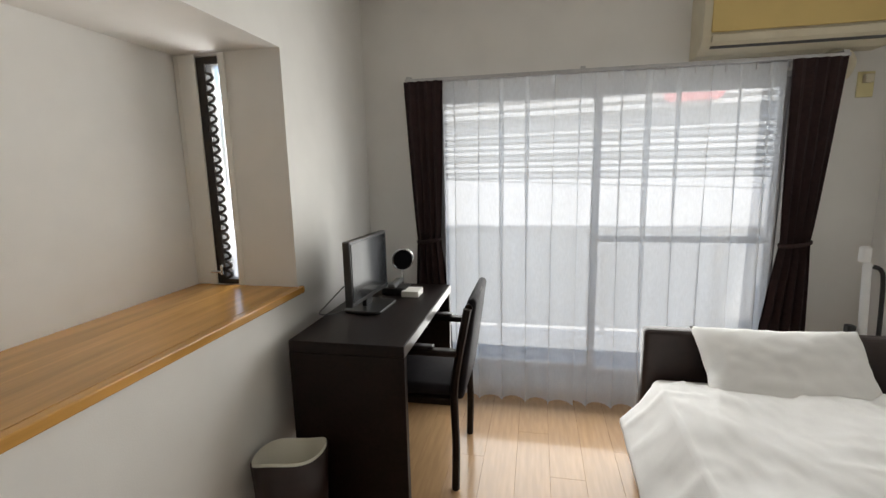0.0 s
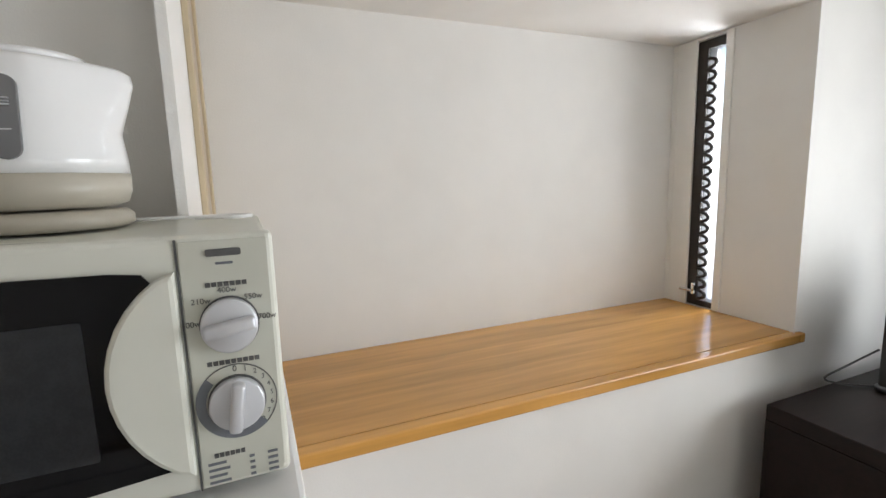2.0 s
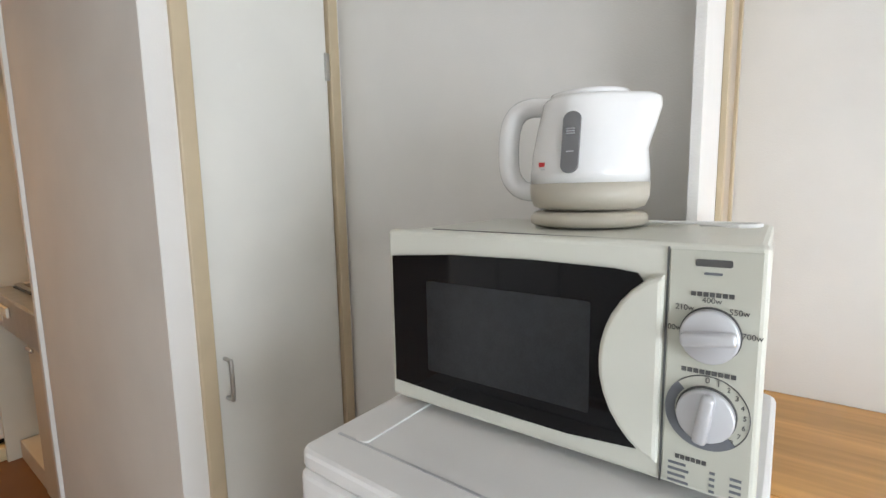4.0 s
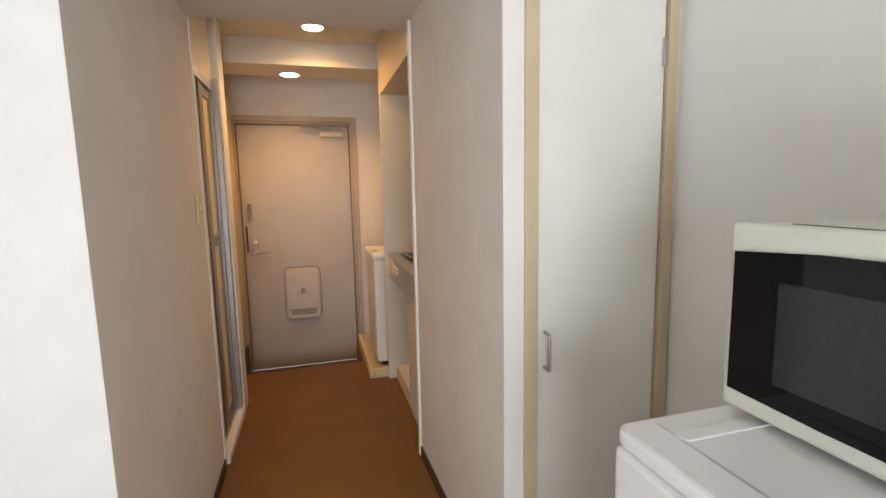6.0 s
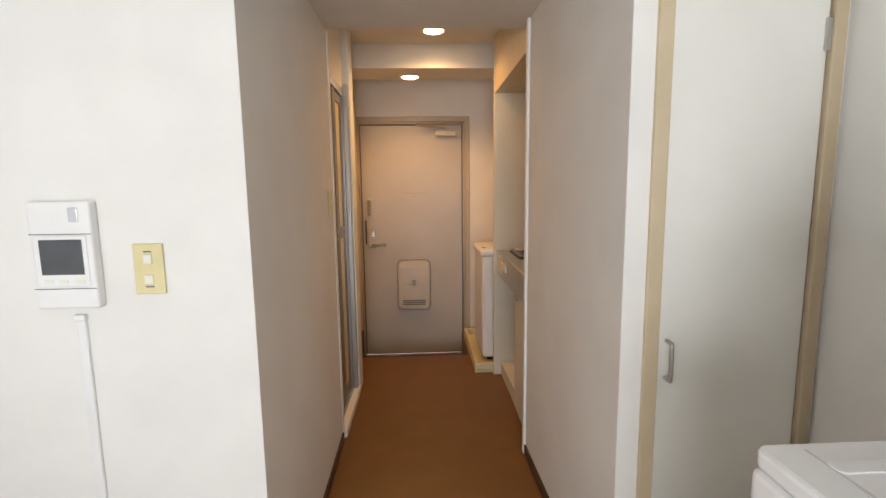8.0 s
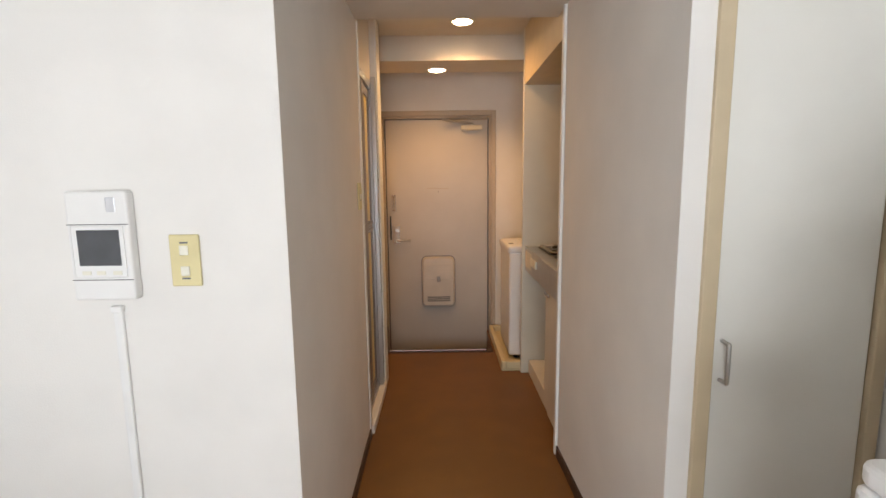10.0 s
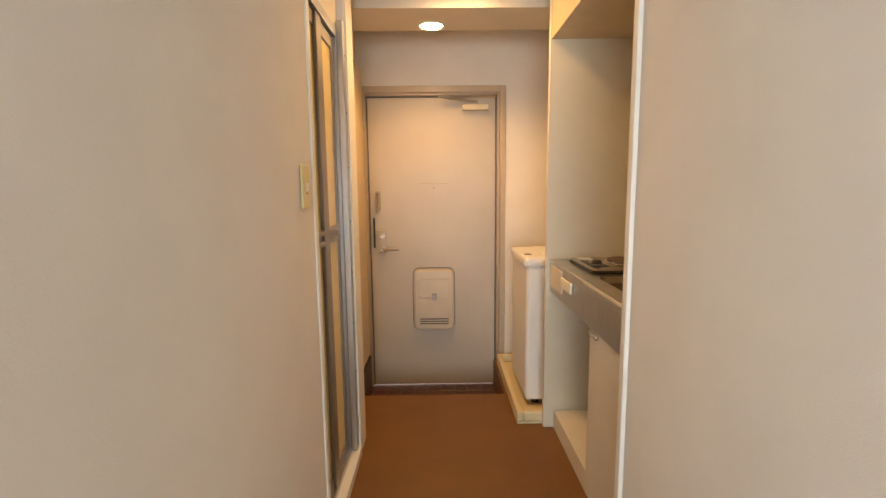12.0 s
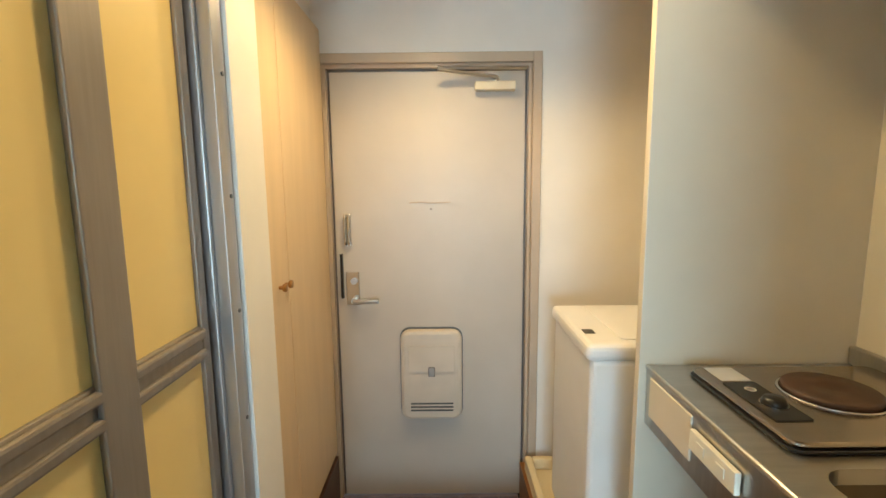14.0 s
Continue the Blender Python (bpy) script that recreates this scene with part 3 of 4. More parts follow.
part("flap", bm, M_VENT, leaf)
bm = slab(rounded(-0.245, -0.012, 0.355, 0.485, 0.01, 4), DY + 0.050, DY + 0.053, "y", bev=0.001)
part("cover_plate", bm, M_VENT, leaf)
for k in range(3):
    part("slot", box(-0.235, -0.022, DY + 0.0495, DY + 0.0515, 0.292 + 0.018 * k, 0.301 + 0.018 * k), M_INK, leaf)
part("cover_catch", box(-0.145, -0.112, DY + 0.052, DY + 0.067, 0.478, 0.528, 0.004), M_ALUD, leaf, "small metal catch")
part("lock_plate", box(0.222, 0.288, DY, DY + 0.012, 0.835, 1.0, 0.004), M_CHROME, leaf, "chrome lock plate")
bm = cyl(0.016, 0.014, (0.248, DY + 0.018, 0.955), "y", 20, bev=0.002)
part("thumb_turn", bm, M_STEEL, leaf)
bm = cyl(0.014, 0.045, (0.245, DY + 0.03, 0.862), "y", 16)
tube([(0.245, DY + 0.05, 0.862), (0.20, DY + 0.055, 0.862), (0.125, DY + 0.05, 0.862)], 0.0115, 10, bm=bm)
part("lever_handle", bm, M_STEEL, leaf, "brushed metal lever")
bm = tube([(0.264, DY + 0.004, 1.135), (0.264, DY + 0.025, 1.15), (0.264, DY + 0.025, 1.262), (0.264, DY + 0.004, 1.277)], 0.006, 8)
tube([(0.282, DY + 0.004, 1.135), (0.282, DY + 0.025, 1.15), (0.282, DY + 0.025, 1.262), (0.282, DY + 0.004, 1.277)], 0.006, 8, bm=bm)
box(0.255, 0.291, DY, DY + 0.006, 1.128, 1.284, 0.002, bm=bm)
part("door_guard", bm, M_CHROME, leaf, "chrome door guard")
part("strike_plate", box(0.300, 0.312, DY + 0.001, DY + 0.02, 0.87, 1.09), M_BLACK, leaf)
bm = tube([(-0.03, DY + 0.004, 1.335), (-0.09, DY + 0.004, 1.339), (-0.14, DY + 0.003, 1.334), (-0.23, DY + 0.003, 1.337)], 0.0035, 6, flat=0.3)
part("scratch_mark", bm, M_FRAME, leaf, "brown scuff mark")
part("peephole", cyl(0.006, 0.006, (-0.135, DY + 0.003, 1.305), "y", 16), M_ALUD, leaf)
bm = box(-0.532, -0.345, DY + 0.005, DY + 0.055, 1.848, 1.888, 0.006)
part("closer_body", bm, M_ACL, leaf, "cream door closer")
bm = tube([(-0.44, DY + 0.04, 1.888), (-0.44, DY + 0.045, 1.908), (-0.30, DY + 0.075, 1.918), (-0.175, DY + 0.10, 1.930)], 0.007, 8)
tube([(-0.175, DY + 0.10, 1.936), (-0.50, DY + 0.05, 1.944), (-0.58, DY + 0.035, 1.946)], 0.009, 8, bm=bm)
part("closer_arm", bm, M_STEEL, leaf, "metal closer arm")

# folding bathroom door
fold = tagged(new("door_2"), "aluminium folding bathroom door with yellow panels", "door", kind="structure")
bm = box(0.262, 0.30, -2.962, -2.905, 0.05, 1.985, 0.003)
box(0.262, 0.30, -2.40, -2.381, 0.05, 1.985, 0.003, bm=bm)
box(0.262, 0.30, -2.905, -2.40, 1.945, 1.985, bm=bm)
box(0.262, 0.33, -2.905, -2.40, 0.05, 0.075, bm=bm)
box(0.236, 0.262, -2.9635, -2.915, 0.052, 2.02, 0.002, bm=bm)
part("door_frame", bm, M_ALU, fold)
for k in range(8):
    part("screw", cyl(0.0045, 0.003, (0.2352, -2.947, 0.2 + 0.24 * k), "x", 10), M_INK, fold)
for ya, yb in ((-2.897, -2.631), (-2.627, -2.402)):
    st = 0.026
    bm = box(0.275, 0.30, ya, ya + st, 0.08, 1.94, 0.003)
    box(0.275, 0.30, yb - st, yb, 0.08, 1.94, 0.003, bm=bm)
    for z0, z1 in ((0.08, 0.13), (1.082, 1.150), (1.89, 1.94)):
        box(0.276, 0.299, ya + st, yb - st, z0, z1, 0.003, bm=bm)
    box(0.266, 0.278, ya + st, yb - st, 1.126, 1.146, 0.005, bm=bm)
    box(0.266, 0.278, ya + st, yb - st, 1.086, 1.106, 0.005, bm=bm)
    fr = part("panel_frame", bm, M_ALUD, fold)
    part("panel", box(0.284, 0.290, ya + st, yb - st, 0.13, 1.082), M_PANELY, fr, "yellow translucent panel")
    part("panel", box(0.284, 0.290, ya + st, yb - st, 1.150, 1.89), M_PANELY, fr, "yellow translucent panel")
part("fold_cover", box(0.266, 0.276, -2.668, -2.592, 0.08, 1.94, 0.003), M_ALUD, fold)

# closet door
cd = tagged(new("door_3"), "closed plain white closet door", "door", kind="structure")
leaf3 = part("leaf", box(CX0 + 0.004, CX1 - 0.003, YB - 0.03, YB - 0.002, 0.01, 2.055, 0.003), M_CLOSET, cd)
hx = -0.882
part("door_handle", tube([(hx, YB - 0.004, 0.845), (hx, YB + 0.022, 0.847), (hx, YB + 0.028, 0.855), (hx, YB + 0.028, 0.941), (hx, YB + 0.022, 0.949), (hx, YB - 0.004, 0.951)], 0.0055, 10), M_STEEL, leaf3, "satin metal bow handle", True)
for z in (0.25, 1.712):
    part("hinge", box(CX0 - 0.002, CX0 + 0.014, YB - 0.004, YB + 0.006, z, z + 0.08, 0.002), M_STEEL, leaf3)
structure("closet_back", box(CX0 - 0.03, CR - 0.03, YB - 0.55, YB - 0.5, 0, HC), M_HALL, "closed back of the closet", "wall")


# ---- lights of the corridor ----
def downlight(at, power, cone):
    d = thing("downlight", at, "round recessed corridor downlight, switched on", "ceiling light", "corridor downlights")
    part("rim", lathe([(0.075, 0.0), (0.078, -0.004), (0.066, -0.007), (0.064, 0.0)]), M_WHITE, d, smooth=True)
    part("diffuser", lathe([(0.063, -0.002), (0.05, -0.009), (0.02, -0.012), (0.001, -0.0125)]), M_LAMP, d, "glowing warm diffuser", True)
    lamp("downlight_bulb", "SPOT", power, pose(at[0], at[1], at[2] - 0.03), (1.0, 0.54, 0.20), 0.045, cone=cone)


downlight((-0.31, -3.07, HH), 8.2, 156)
downlight((-0.14, -3.595, HB), 6.4, 156)

# ---- room: desk and what stands on it ----
DKX, DK0, DK1, DKZ = -0.645, 1.265, 2.195, 0.713
DKL = -1.105
desk = thing("desk", ((DKL + DKX) / 2, (DK0 + DK1) / 2, 0), "dark walnut panel desk against the wall", "desk")
hx_, hy_ = (DKX - DKL) / 2, (DK1 - DK0) / 2
part("desktop", box(-hx_, hx_, -hy_, hy_, DKZ - 0.045, DKZ, 0.003), M_DARK, desk)
part("edge_band", box(hx_, hx_ + 0.002, -hy_ + 0.003, hy_ - 0.003, DKZ - 0.043, DKZ - 0.003), M_DARKEDGE, desk, "pale worn edge band")
part("side_panel", box(-hx_, hx_, -hy_, -hy_ + 0.035, 0, DKZ - 0.046, 0.002), M_DARK, desk)
part("side_panel", box(-hx_, hx_, hy_ - 0.035, hy_, 0, DKZ - 0.046, 0.002), M_DARK, desk)
part("back_panel", box(-hx_ + 0.03, -hx_ + 0.05, -hy_ + 0.036, hy_ - 0.036, 0.25, DKZ - 0.046), M_DARK, desk)

tv = thing("television", (-0.945, 1.725, DKZ), "small black flat television on a stand", "television", turn=-4)
tv.scale = (1.08, 1.08, 1.05)
bm = box(-0.02, 0.012, -0.185, 0.185, 0.05, 0.325, 0.006)
part("casing", bm, M_BLACK, tv)
part("screen", box(0.0125, 0.0145, -0.172, 0.172, 0.072, 0.312), M_SCREEN, tv, "dark glossy screen")
part("neck", box(-0.02, 0.0, -0.03, 0.03, 0.012, 0.06, 0.004), M_BLACK, tv)
part("stand", slab(rounded(-0.075, 0.09, -0.11, 0.11, 0.03), 0.0, 0.014, bev=0.004), M_BLACK, tv)
part("rear_housing", box(-0.055, -0.02, -0.10, 0.10, 0.10, 0.27, 0.012), M_BLACK, tv)
cable = thing("television_cable", (XW + 0.06, 1.62, DKZ), "thin grey cable hanging behind the television", "cable")
part("cord", tube([(0.10, 0.02, 0.12), (0.05, -0.04, 0.06), (0.02, -0.08, 0.02), (0.05, -0.05, 0.008), (0.12, 0.05, 0.006)], 0.003, 6), M_INK, cable)

mir = thing("table_mirror", (-0.90, 2.13, DKZ), "round table mirror on a metal stand", "mirror", turn=-58)
part("rim", tube([(0.012 + 0.012 * math.cos(k), 0.058 * math.sin(k), 0.155 + 0.058 * math.cos(k)) for k in (2 * math.pi * i / 24 for i in range(25))], 0.006, 8), M_CHROME, mir)
bm = cyl(0.055, 0.006, (0.012, 0, 0.155), "x", 32)
part("glass", bm, M_MIRR, mir, "dark reflecting glass")
part("stem", tube([(0.0, 0, 0.008), (0.0, 0, 0.10)], 0.005), M_CHROME, mir)
part("base", lathe([(0.05, 0), (0.05, 0.006), (0.012, 0.012)]), M_CHROME, mir, smooth=True)
ph = thing("telephone", (-0.90, 2.00, DKZ), "low black telephone on the desk", "telephone")
part("body", box(-0.06, 0.07, -0.06, 0.06, 0, 0.035, 0.008), M_BLACK, ph)
part("handset", box(-0.02, 0.02, -0.08, 0.08, 0.036, 0.062, 0.010), M_INK, ph)
bx = thing("tissue_box", (-0.80, 1.96, DKZ), "small white box on the desk", "box")
part("carton", box(-0.045, 0.045, -0.05, 0.05, 0, 0.03, 0.003), M_WHITE, bx)

# ---- chair ----
ch = thing("armchair", (-0.70, 1.69, 0), "dark wooden armchair with vinyl seat pushed under the desk", "chair")
for y in (-0.215, 0.215):
    part("rear_leg", tube([(0.20, y, 0), (0.205, y, 0.2), (0.20, y, 0.42), (0.215, y, 0.56), (0.26, y, 0.80)], 0.017, 8), M_DARK, ch)
    part("front_leg", tube([(-0.20, y, 0), (-0.20, y, 0.60)], 0.016, 8), M_DARK, ch)
    arm = part("armrest", box(-0.225, 0.215, y - 0.022, y + 0.022, 0.60, 0.627, 0.008), M_DARK, ch)
    part("pad", box(-0.20, 0.12, y - 0.019, y + 0.019, 0.6275, 0.642, 0.006), M_LEATHER, arm)
part("seat_frame", box(-0.20, 0.20, -0.20, 0.20, 0.37, 0.405, 0.006), M_DARK, ch)
part("seat", box(-0.215, 0.19, -0.195, 0.195, 0.405, 0.46, 0.02, 3), M_GREYLEA, ch, "grey vinyl seat pad", True)
own = box(-0.02, 0.02, -0.20, 0.20, 0.0, 0.44, 0.018, 3)
bmesh.ops.transform(own, matrix=pose(0.215, 0, 0.40, 0, 8, 0), verts=own.verts)
part("backrest", own, M_GREYLEA, ch, "curved grey vinyl backrest", True)
part("top_rail", tube([(0.262, -0.205, 0.80), (0.275, -0.1, 0.815), (0.278, 0, 0.818), (0.275, 0.1, 0.815), (0.262, 0.205, 0.80)], 0.016, 8), M_DARK, ch)

# ---- waste bin ----
bn = thing("waste_bin", (-1.045, 1.12, 0), "oval cream and brown waste bin beside the desk", "waste bin")
bn.scale = (1.36, 1.1, 1.0)
seg = 40


def bin_wall(r0, r1, top, thick):
    own = bmesh.new()
    rings = []
    for r, inner in ((r0, 0), (r1, 0), (r1 - thick, 1), (r0 - thick, 1)):
        ring = []
        for j in range(seg):
            a = 2 * math.pi * j / seg
            z = 0.0 if (r in (r0, r0 - thick)) else top(a)
            ring.append(own.verts.new((0.78 * r * math.cos(a), r * math.sin(a), z)))
        rings.append(ring)
    for u, v in zip(rings, rings[1:]):
        for j in range(seg):
            own.faces.new((u[j], u[(j + 1) % seg], v[(j + 1) % seg], v[j]))
    own.faces.new(rings[0][::-1])
    return own


part("liner", bin_wall(0.105, 0.122, lambda a: 0.352 - 0.030 * math.sin(a - 0.6) + 0.010 * math.sin(3 * a), 0.004), M_BIN, bn, "cream inner shell", True)
part("sleeve", bin_wall(0.109, 0.127, lambda a: 0.343 - 0.030 * math.sin(a - 0.6) + 0.010 * math.sin(3 * a), 0.003), M_BIND, bn, "dark brown wavy outer sleeve", True)

# ---- bed ----
BX0, BX1, BY0, BY1 = 0.29, 1.33, -0.12, 1.86
bed = thing("bed", ((BX0 + BX1) / 2, (BY0 + BY1) / 2, 0), "single bed with dark leather frame, duvet untucked", "bed")
bw, bl = (BX1 - BX0) / 2, (BY1 - BY0) / 2
part("headboard", box(-bw, bw, bl - 0.075, bl, 0.06, 0.642, 0.022, 3), M_BED, bed, "padded dark brown headboard")
for s in (-1, 1):
    part("side_rail", box(min(s * bw, s * (bw - 0.05)), max(s * bw, s * (bw - 0.05)), -bl, bl - 0.076, 0.06, 0.27, 0.012), M_BED, bed)
part("foot_rail", box(-bw + 0.051, bw - 0.051, -bl, -bl + 0.05, 0.06, 0.27, 0.012), M_BED, bed)
for sx in (-1, 1):
    for sy in (-1, 1):
        part("leg", box(sx * (bw - 0.07) - 0.03, sx * (bw - 0.07) + 0.03, sy * (bl - 0.08) - 0.03, sy * (bl - 0.08) + 0.03, 0, 0.06), M_DARK, bed)
part("mattress", box(-bw + 0.03, bw - 0.03, -bl + 0.03, bl - 0.08, 0.2, 0.43, 0.04, 4), M_LINEN, bed, "white sheeted mattress", True)


def cloth_sheet(nx, ny, place):
    own = bmesh.new()
    grid = [[own.verts.new(place(i / nx, j / ny)) for i in range(nx + 1)] for j in range(ny + 1)]
    for j in range(ny):
        for i in range(nx):
            own.faces.new((grid[j][i], grid[j][i + 1], grid[j + 1][i + 1], grid[j + 1][i]))
    return own


def duvet_place(u, v):
    x, y = -bw - 0.10 + u * (2 * bw + 0.16), -bl + v * (2 * bl - 0.24)
    over = max(0.0, -bw + 0.02 - x)
    end = min(1.0, v * 6, (1 - v) * 9)
    z = 0.455 + 0.055 * min(1.0, (1 - v) * 8) ** 0.5 * min(1, max(0.15, (x + bw) * 5)) + 0.006
    z += 0.022 * noise.noise((x * 3.2, y * 2.1, 3)) + 0.012 * noise.noise((x * 9 + y * 5, y * 4, 7)) + 0.006 * noise.noise((x * 24, y * 12 + x * 8, 1))
    for k, (ax, ay, f) in enumerate(((1.0, 0.55, 5.0), (0.35, 1.0, 6.5), (1.0, -0.4, 8.0))):
        r = 1 - abs(noise.noise(((ax * x + ay * y) * f, (ay * x - ax * y) * 1.3, 11 + 5 * k)))
        z += 0.013 * max(0.0, r - 0.72) / 0.28 * max(0.0, noise.noise((x * 2.2, y * 2.2, 31 + k)) + 0.35)
    z -= 1.35 * over * (1.0 + 0.4 * (1 - v)) + 0.2 * over * end
    return x - 0.25 * max(0, over - 0.06), y + 0.05 * math.sin(u * 3.1) * v, z


duv = thing("duvet", ((BX0 + BX1) / 2, (BY0 + BY1) / 2, 0), "rumpled white duvet spread over the bed", "duvet")
bm = cloth_sheet(130, 170, duvet_place)
ext = bmesh.ops.extrude_face_region(bm, geom=bm.faces[:])
for v in ext["geom"]:
    if isinstance(v, bmesh.types.BMVert):
        v.co.z -= 0.02
bmesh.ops.recalc_face_normals(bm, faces=bm.faces)
part("cover", bm, M_LINEN, duv, smooth=True)


def pillow_place(u, v, side):
    a, b = 2 * u - 1, 2 * v - 1
    h = max(0.0, (1 - abs(a) ** 2.6) * (1 - abs(b) ** 2.6)) ** 0.45
    pin = 1 - 0.09 * (1 - abs(b)) * abs(a) ** 3
    pin2 = 1 - 0.10 * (1 - abs(a)) * abs(b) ** 3
    z = side * 0.085 * h * (1 + 0.12 * noise.noise((a * 2, b * 2, 4))) + 0.006 * noise.noise((a * 6, b * 5, 2))
    return 0.315 * a * pin, 0.20 * b * pin2, z


pil = thing("pillow", (0.785, BY1 - 0.215, 0.497), "plump white pillow leaning on the headboard", "pillow")
bm = cloth_sheet(40, 30, lambda u, v: pillow_place(u, v, 1))
merge(bm, cloth_sheet(40, 30, lambda u, v: pillow_place(u, v, -1)))
bmesh.ops.remove_doubles(bm, verts=bm.verts, dist=0.0005)
bmesh.ops.recalc_face_normals(bm, faces=bm.faces)
bmesh.ops.transform(bm, matrix=pose(0, 0, 0.03, 46, 0, 2), verts=bm.verts)
part("case", bm, M_LINEN, pil, smooth=True)

vac = thing("stick_vacuum", (1.345, 2.13, 0), "white stick vacuum cleaner leaning in the corner", "vacuum cleaner")
vac.scale = (0.8, 0.8, 0.87)
part("tube", tube([(0, 0, 0.04), (0.02, 0.12, 1.0)], 0.022, 14), M_INTC, vac, smooth=True)
part("grip", box(-0.02, 0.03, 0.10, 0.15, 1.0, 1.09, 0.012), M_INTC, vac)
part("floor_head", box(-0.12, 0.12, -0.06, 0.06, 0, 0.05, 0.012), M_BLACK, vac)
part("battery", box(-0.075, -0.03, 0.05, 0.1, 0.52, 0.66, 0.008), M_BLACK, vac)
part("hose", tube([(0.05, 0.12, 0.98), (0.09, 0.1, 0.95), (0.10, 0.09, 0.8), (0.09, 0.06, 0.5), (0.05, 0.03, 0.3)], 0.012, 8), M_BLACK, vac)

# ---- curtains ----
RY, RZ = 2.31, 1.822
rod = thing("curtain_rail", (0, RY, RZ), "white metal curtain rail over the window", "curtain rail")
part("rail", box(-0.90, 1.23, -0.012, 0.012, 0.0, 0.018, 0.003), M_ALU, rod)
part("rail_rear", box(-0.90, 1.23, 0.048, 0.068, 0.0, 0.018, 0.003), M_ALU, rod)
for x in (-0.88, 0.045, 1.21):
    part("bracket", box(x - 0.012, x + 0.012, -0.01, YW - RY, 0.018, 0.03), M_ALU, rod)


def hanging(name, label, material, x0, x1, y, z0, z1, folds, depth, shape, nx, nz, group):
    c = thing(name, ((x0 + x1) / 2, y, z0), label, "curtain", group)
    mid, half = (x0 + x1) / 2, (x1 - x0) / 2

    def place(u, v):
        z = v * (z1 - z0)
        k, shift = shape(v)
        ph = folds * 2 * math.pi * u
        wob = 0.35 * noise.noise((u * 6, v * 1.2, folds))
        amp = depth * (0.55 + 0.45 * (1 - v) + 0.2 * wob) * (1.6 - 0.6 * k)
        dx = half * k * (2 * u - 1) + shift + 0.25 * amp * math.sin(2 * ph + wob)
        wave = math.sin(ph + 1.2 * wob)
        zz = z + (0.012 * math.sin(ph) * max(0, 1 - v * 12))
        return dx, amp * (wave if abs(wave) < 0.8 else math.copysign(0.8 + 0.5 * (abs(wave) - 0.8), wave)), zz

    p = part("cloth", cloth_sheet(nx, nz, place), material, c, smooth=True)
    return c


def sheer(x0, x1, folds, nx, nz):
    c = thing("sheer_curtain", (x0, RY, 0.012), "white sheer net curtain hanging in soft pleats", "curtain", "sheer curtains")
    h = RZ - 0.016

    def place(u, v):
        w = noise.noise((x0 + u * 5, v * 0.8, 2.3))
        ph = folds * 2 * math.pi * u + 0.5 * w
        a = 0.65 + 0.35 * v + 0.25 * w
        d = 0.016 + 0.032 * (1 - v) ** 1.5
        return (x1 - x0) * u + 0.038 * a * math.sin(ph) * (0.8 + 0.3 * w), d * a * math.cos(ph) - 0.03 * (1 - v) + 0.012 * w, h * v

    part("net", cloth_sheet(nx, nz, place), M_SHEER, c, smooth=True)
    for k in range(int(folds) + 1):
        part("hook", box((x1 - x0) * k / folds - 0.004, (x1 - x0) * k / folds + 0.004, -0.004, 0.004, h - 0.03, h + 0.006), M_ALU, c)


sheer(-0.69, 0.035, 5.5, 220, 40)
sheer(0.04, 0.985, 7, 280, 40)


def waist(pinch_at, narrow, lean):
    def shape(v):
        d = v - pinch_at
        k = narrow + (1 - narrow) * min(1, abs(d) / (1 - pinch_at)) ** 0.75 if d > 0 else narrow + (0.98 - narrow) * min(1, abs(d) / 0.28) ** 0.8
        s = lean * (1 - v) ** 1.0 * (1 if d > 0 else 1) + (0.35 * lean * max(0, -d) * 2)
        return k, s
    return shape


dl = hanging("drape", "dark brown drape gathered with a tieback", M_DRAPE, -0.895, -0.68, RY - 0.05, 0.02, RZ - 0.004, 4.5, 0.02, waist(0.52, 0.62, 0.03), 90, 40, "brown drapes")
dr = hanging("drape", "dark brown drape gathered with a tieback", M_DRAPE, 0.975, 1.20, RY - 0.05, 0.02, RZ - 0.004, 4.5, 0.02, waist(0.52, 0.58, -0.045), 90, 40, "brown drapes")
for d, x, z in ((dl, 0.015, 0.93), (dr, -0.022, 0.93)):
    part("tieback", tube([(x + 0.068 * math.cos(k), 0.036 * math.sin(k), z + 0.01 * math.cos(k)) for k in (2 * math.pi * i / 20 for i in range(21))], 0.012, 8, flat=0.5), M_DRAPE, d)

# ---- air conditioner, socket ----
ac = thing("air_conditioner", (0.985, YW, 1.868), "yellowed wall air conditioner above the window", "air conditioner")
prof = [(0.0, 0.0), (-0.10, 0.0), (-0.165, 0.03), (-0.19, 0.07), (-0.195, 0.27), (-0.18, 0.285), (0.0, 0.29)]
part("casing", slab([(a, b) for a, b in prof], -0.405, 0.405, "x", bev=0.004), M_ACL, ac, "cream casing")
part("front_panel", box(-0.37, 0.37, -0.201, -0.194, 0.085, 0.27, 0.004), M_AC, ac, "yellowed front panel")
own = box(-0.365, 0.365, -0.006, 0.006, 0.0, 0.036, 0.003)
bmesh.ops.transform(own, matrix=pose(0, -0.186, 0.042, 25, 0, 0), verts=own.verts)
part("louvre", own, M_ACL, ac)
part("outlet_gap", box(-0.36, 0.36, -0.166, -0.12, 0.022, 0.034), M_INK, ac)
pp = thing("pipe_cover", (1.265, YW, 1.775), "cream pipe sleeve under the air conditioner", "pipe")
part("sleeve", tube([(-0.08, -0.045, 0.095), (-0.02, -0.05, 0.075), (0.01, -0.045, 0.04), (0.015, -0.02, 0.0), (0.015, 0.0, -0.01)], 0.028, 12), M_ACL, pp, smooth=True)
so = thing("wall_socket", (1.378, YW, 1.712), "cream wall socket for the air conditioner", "socket")
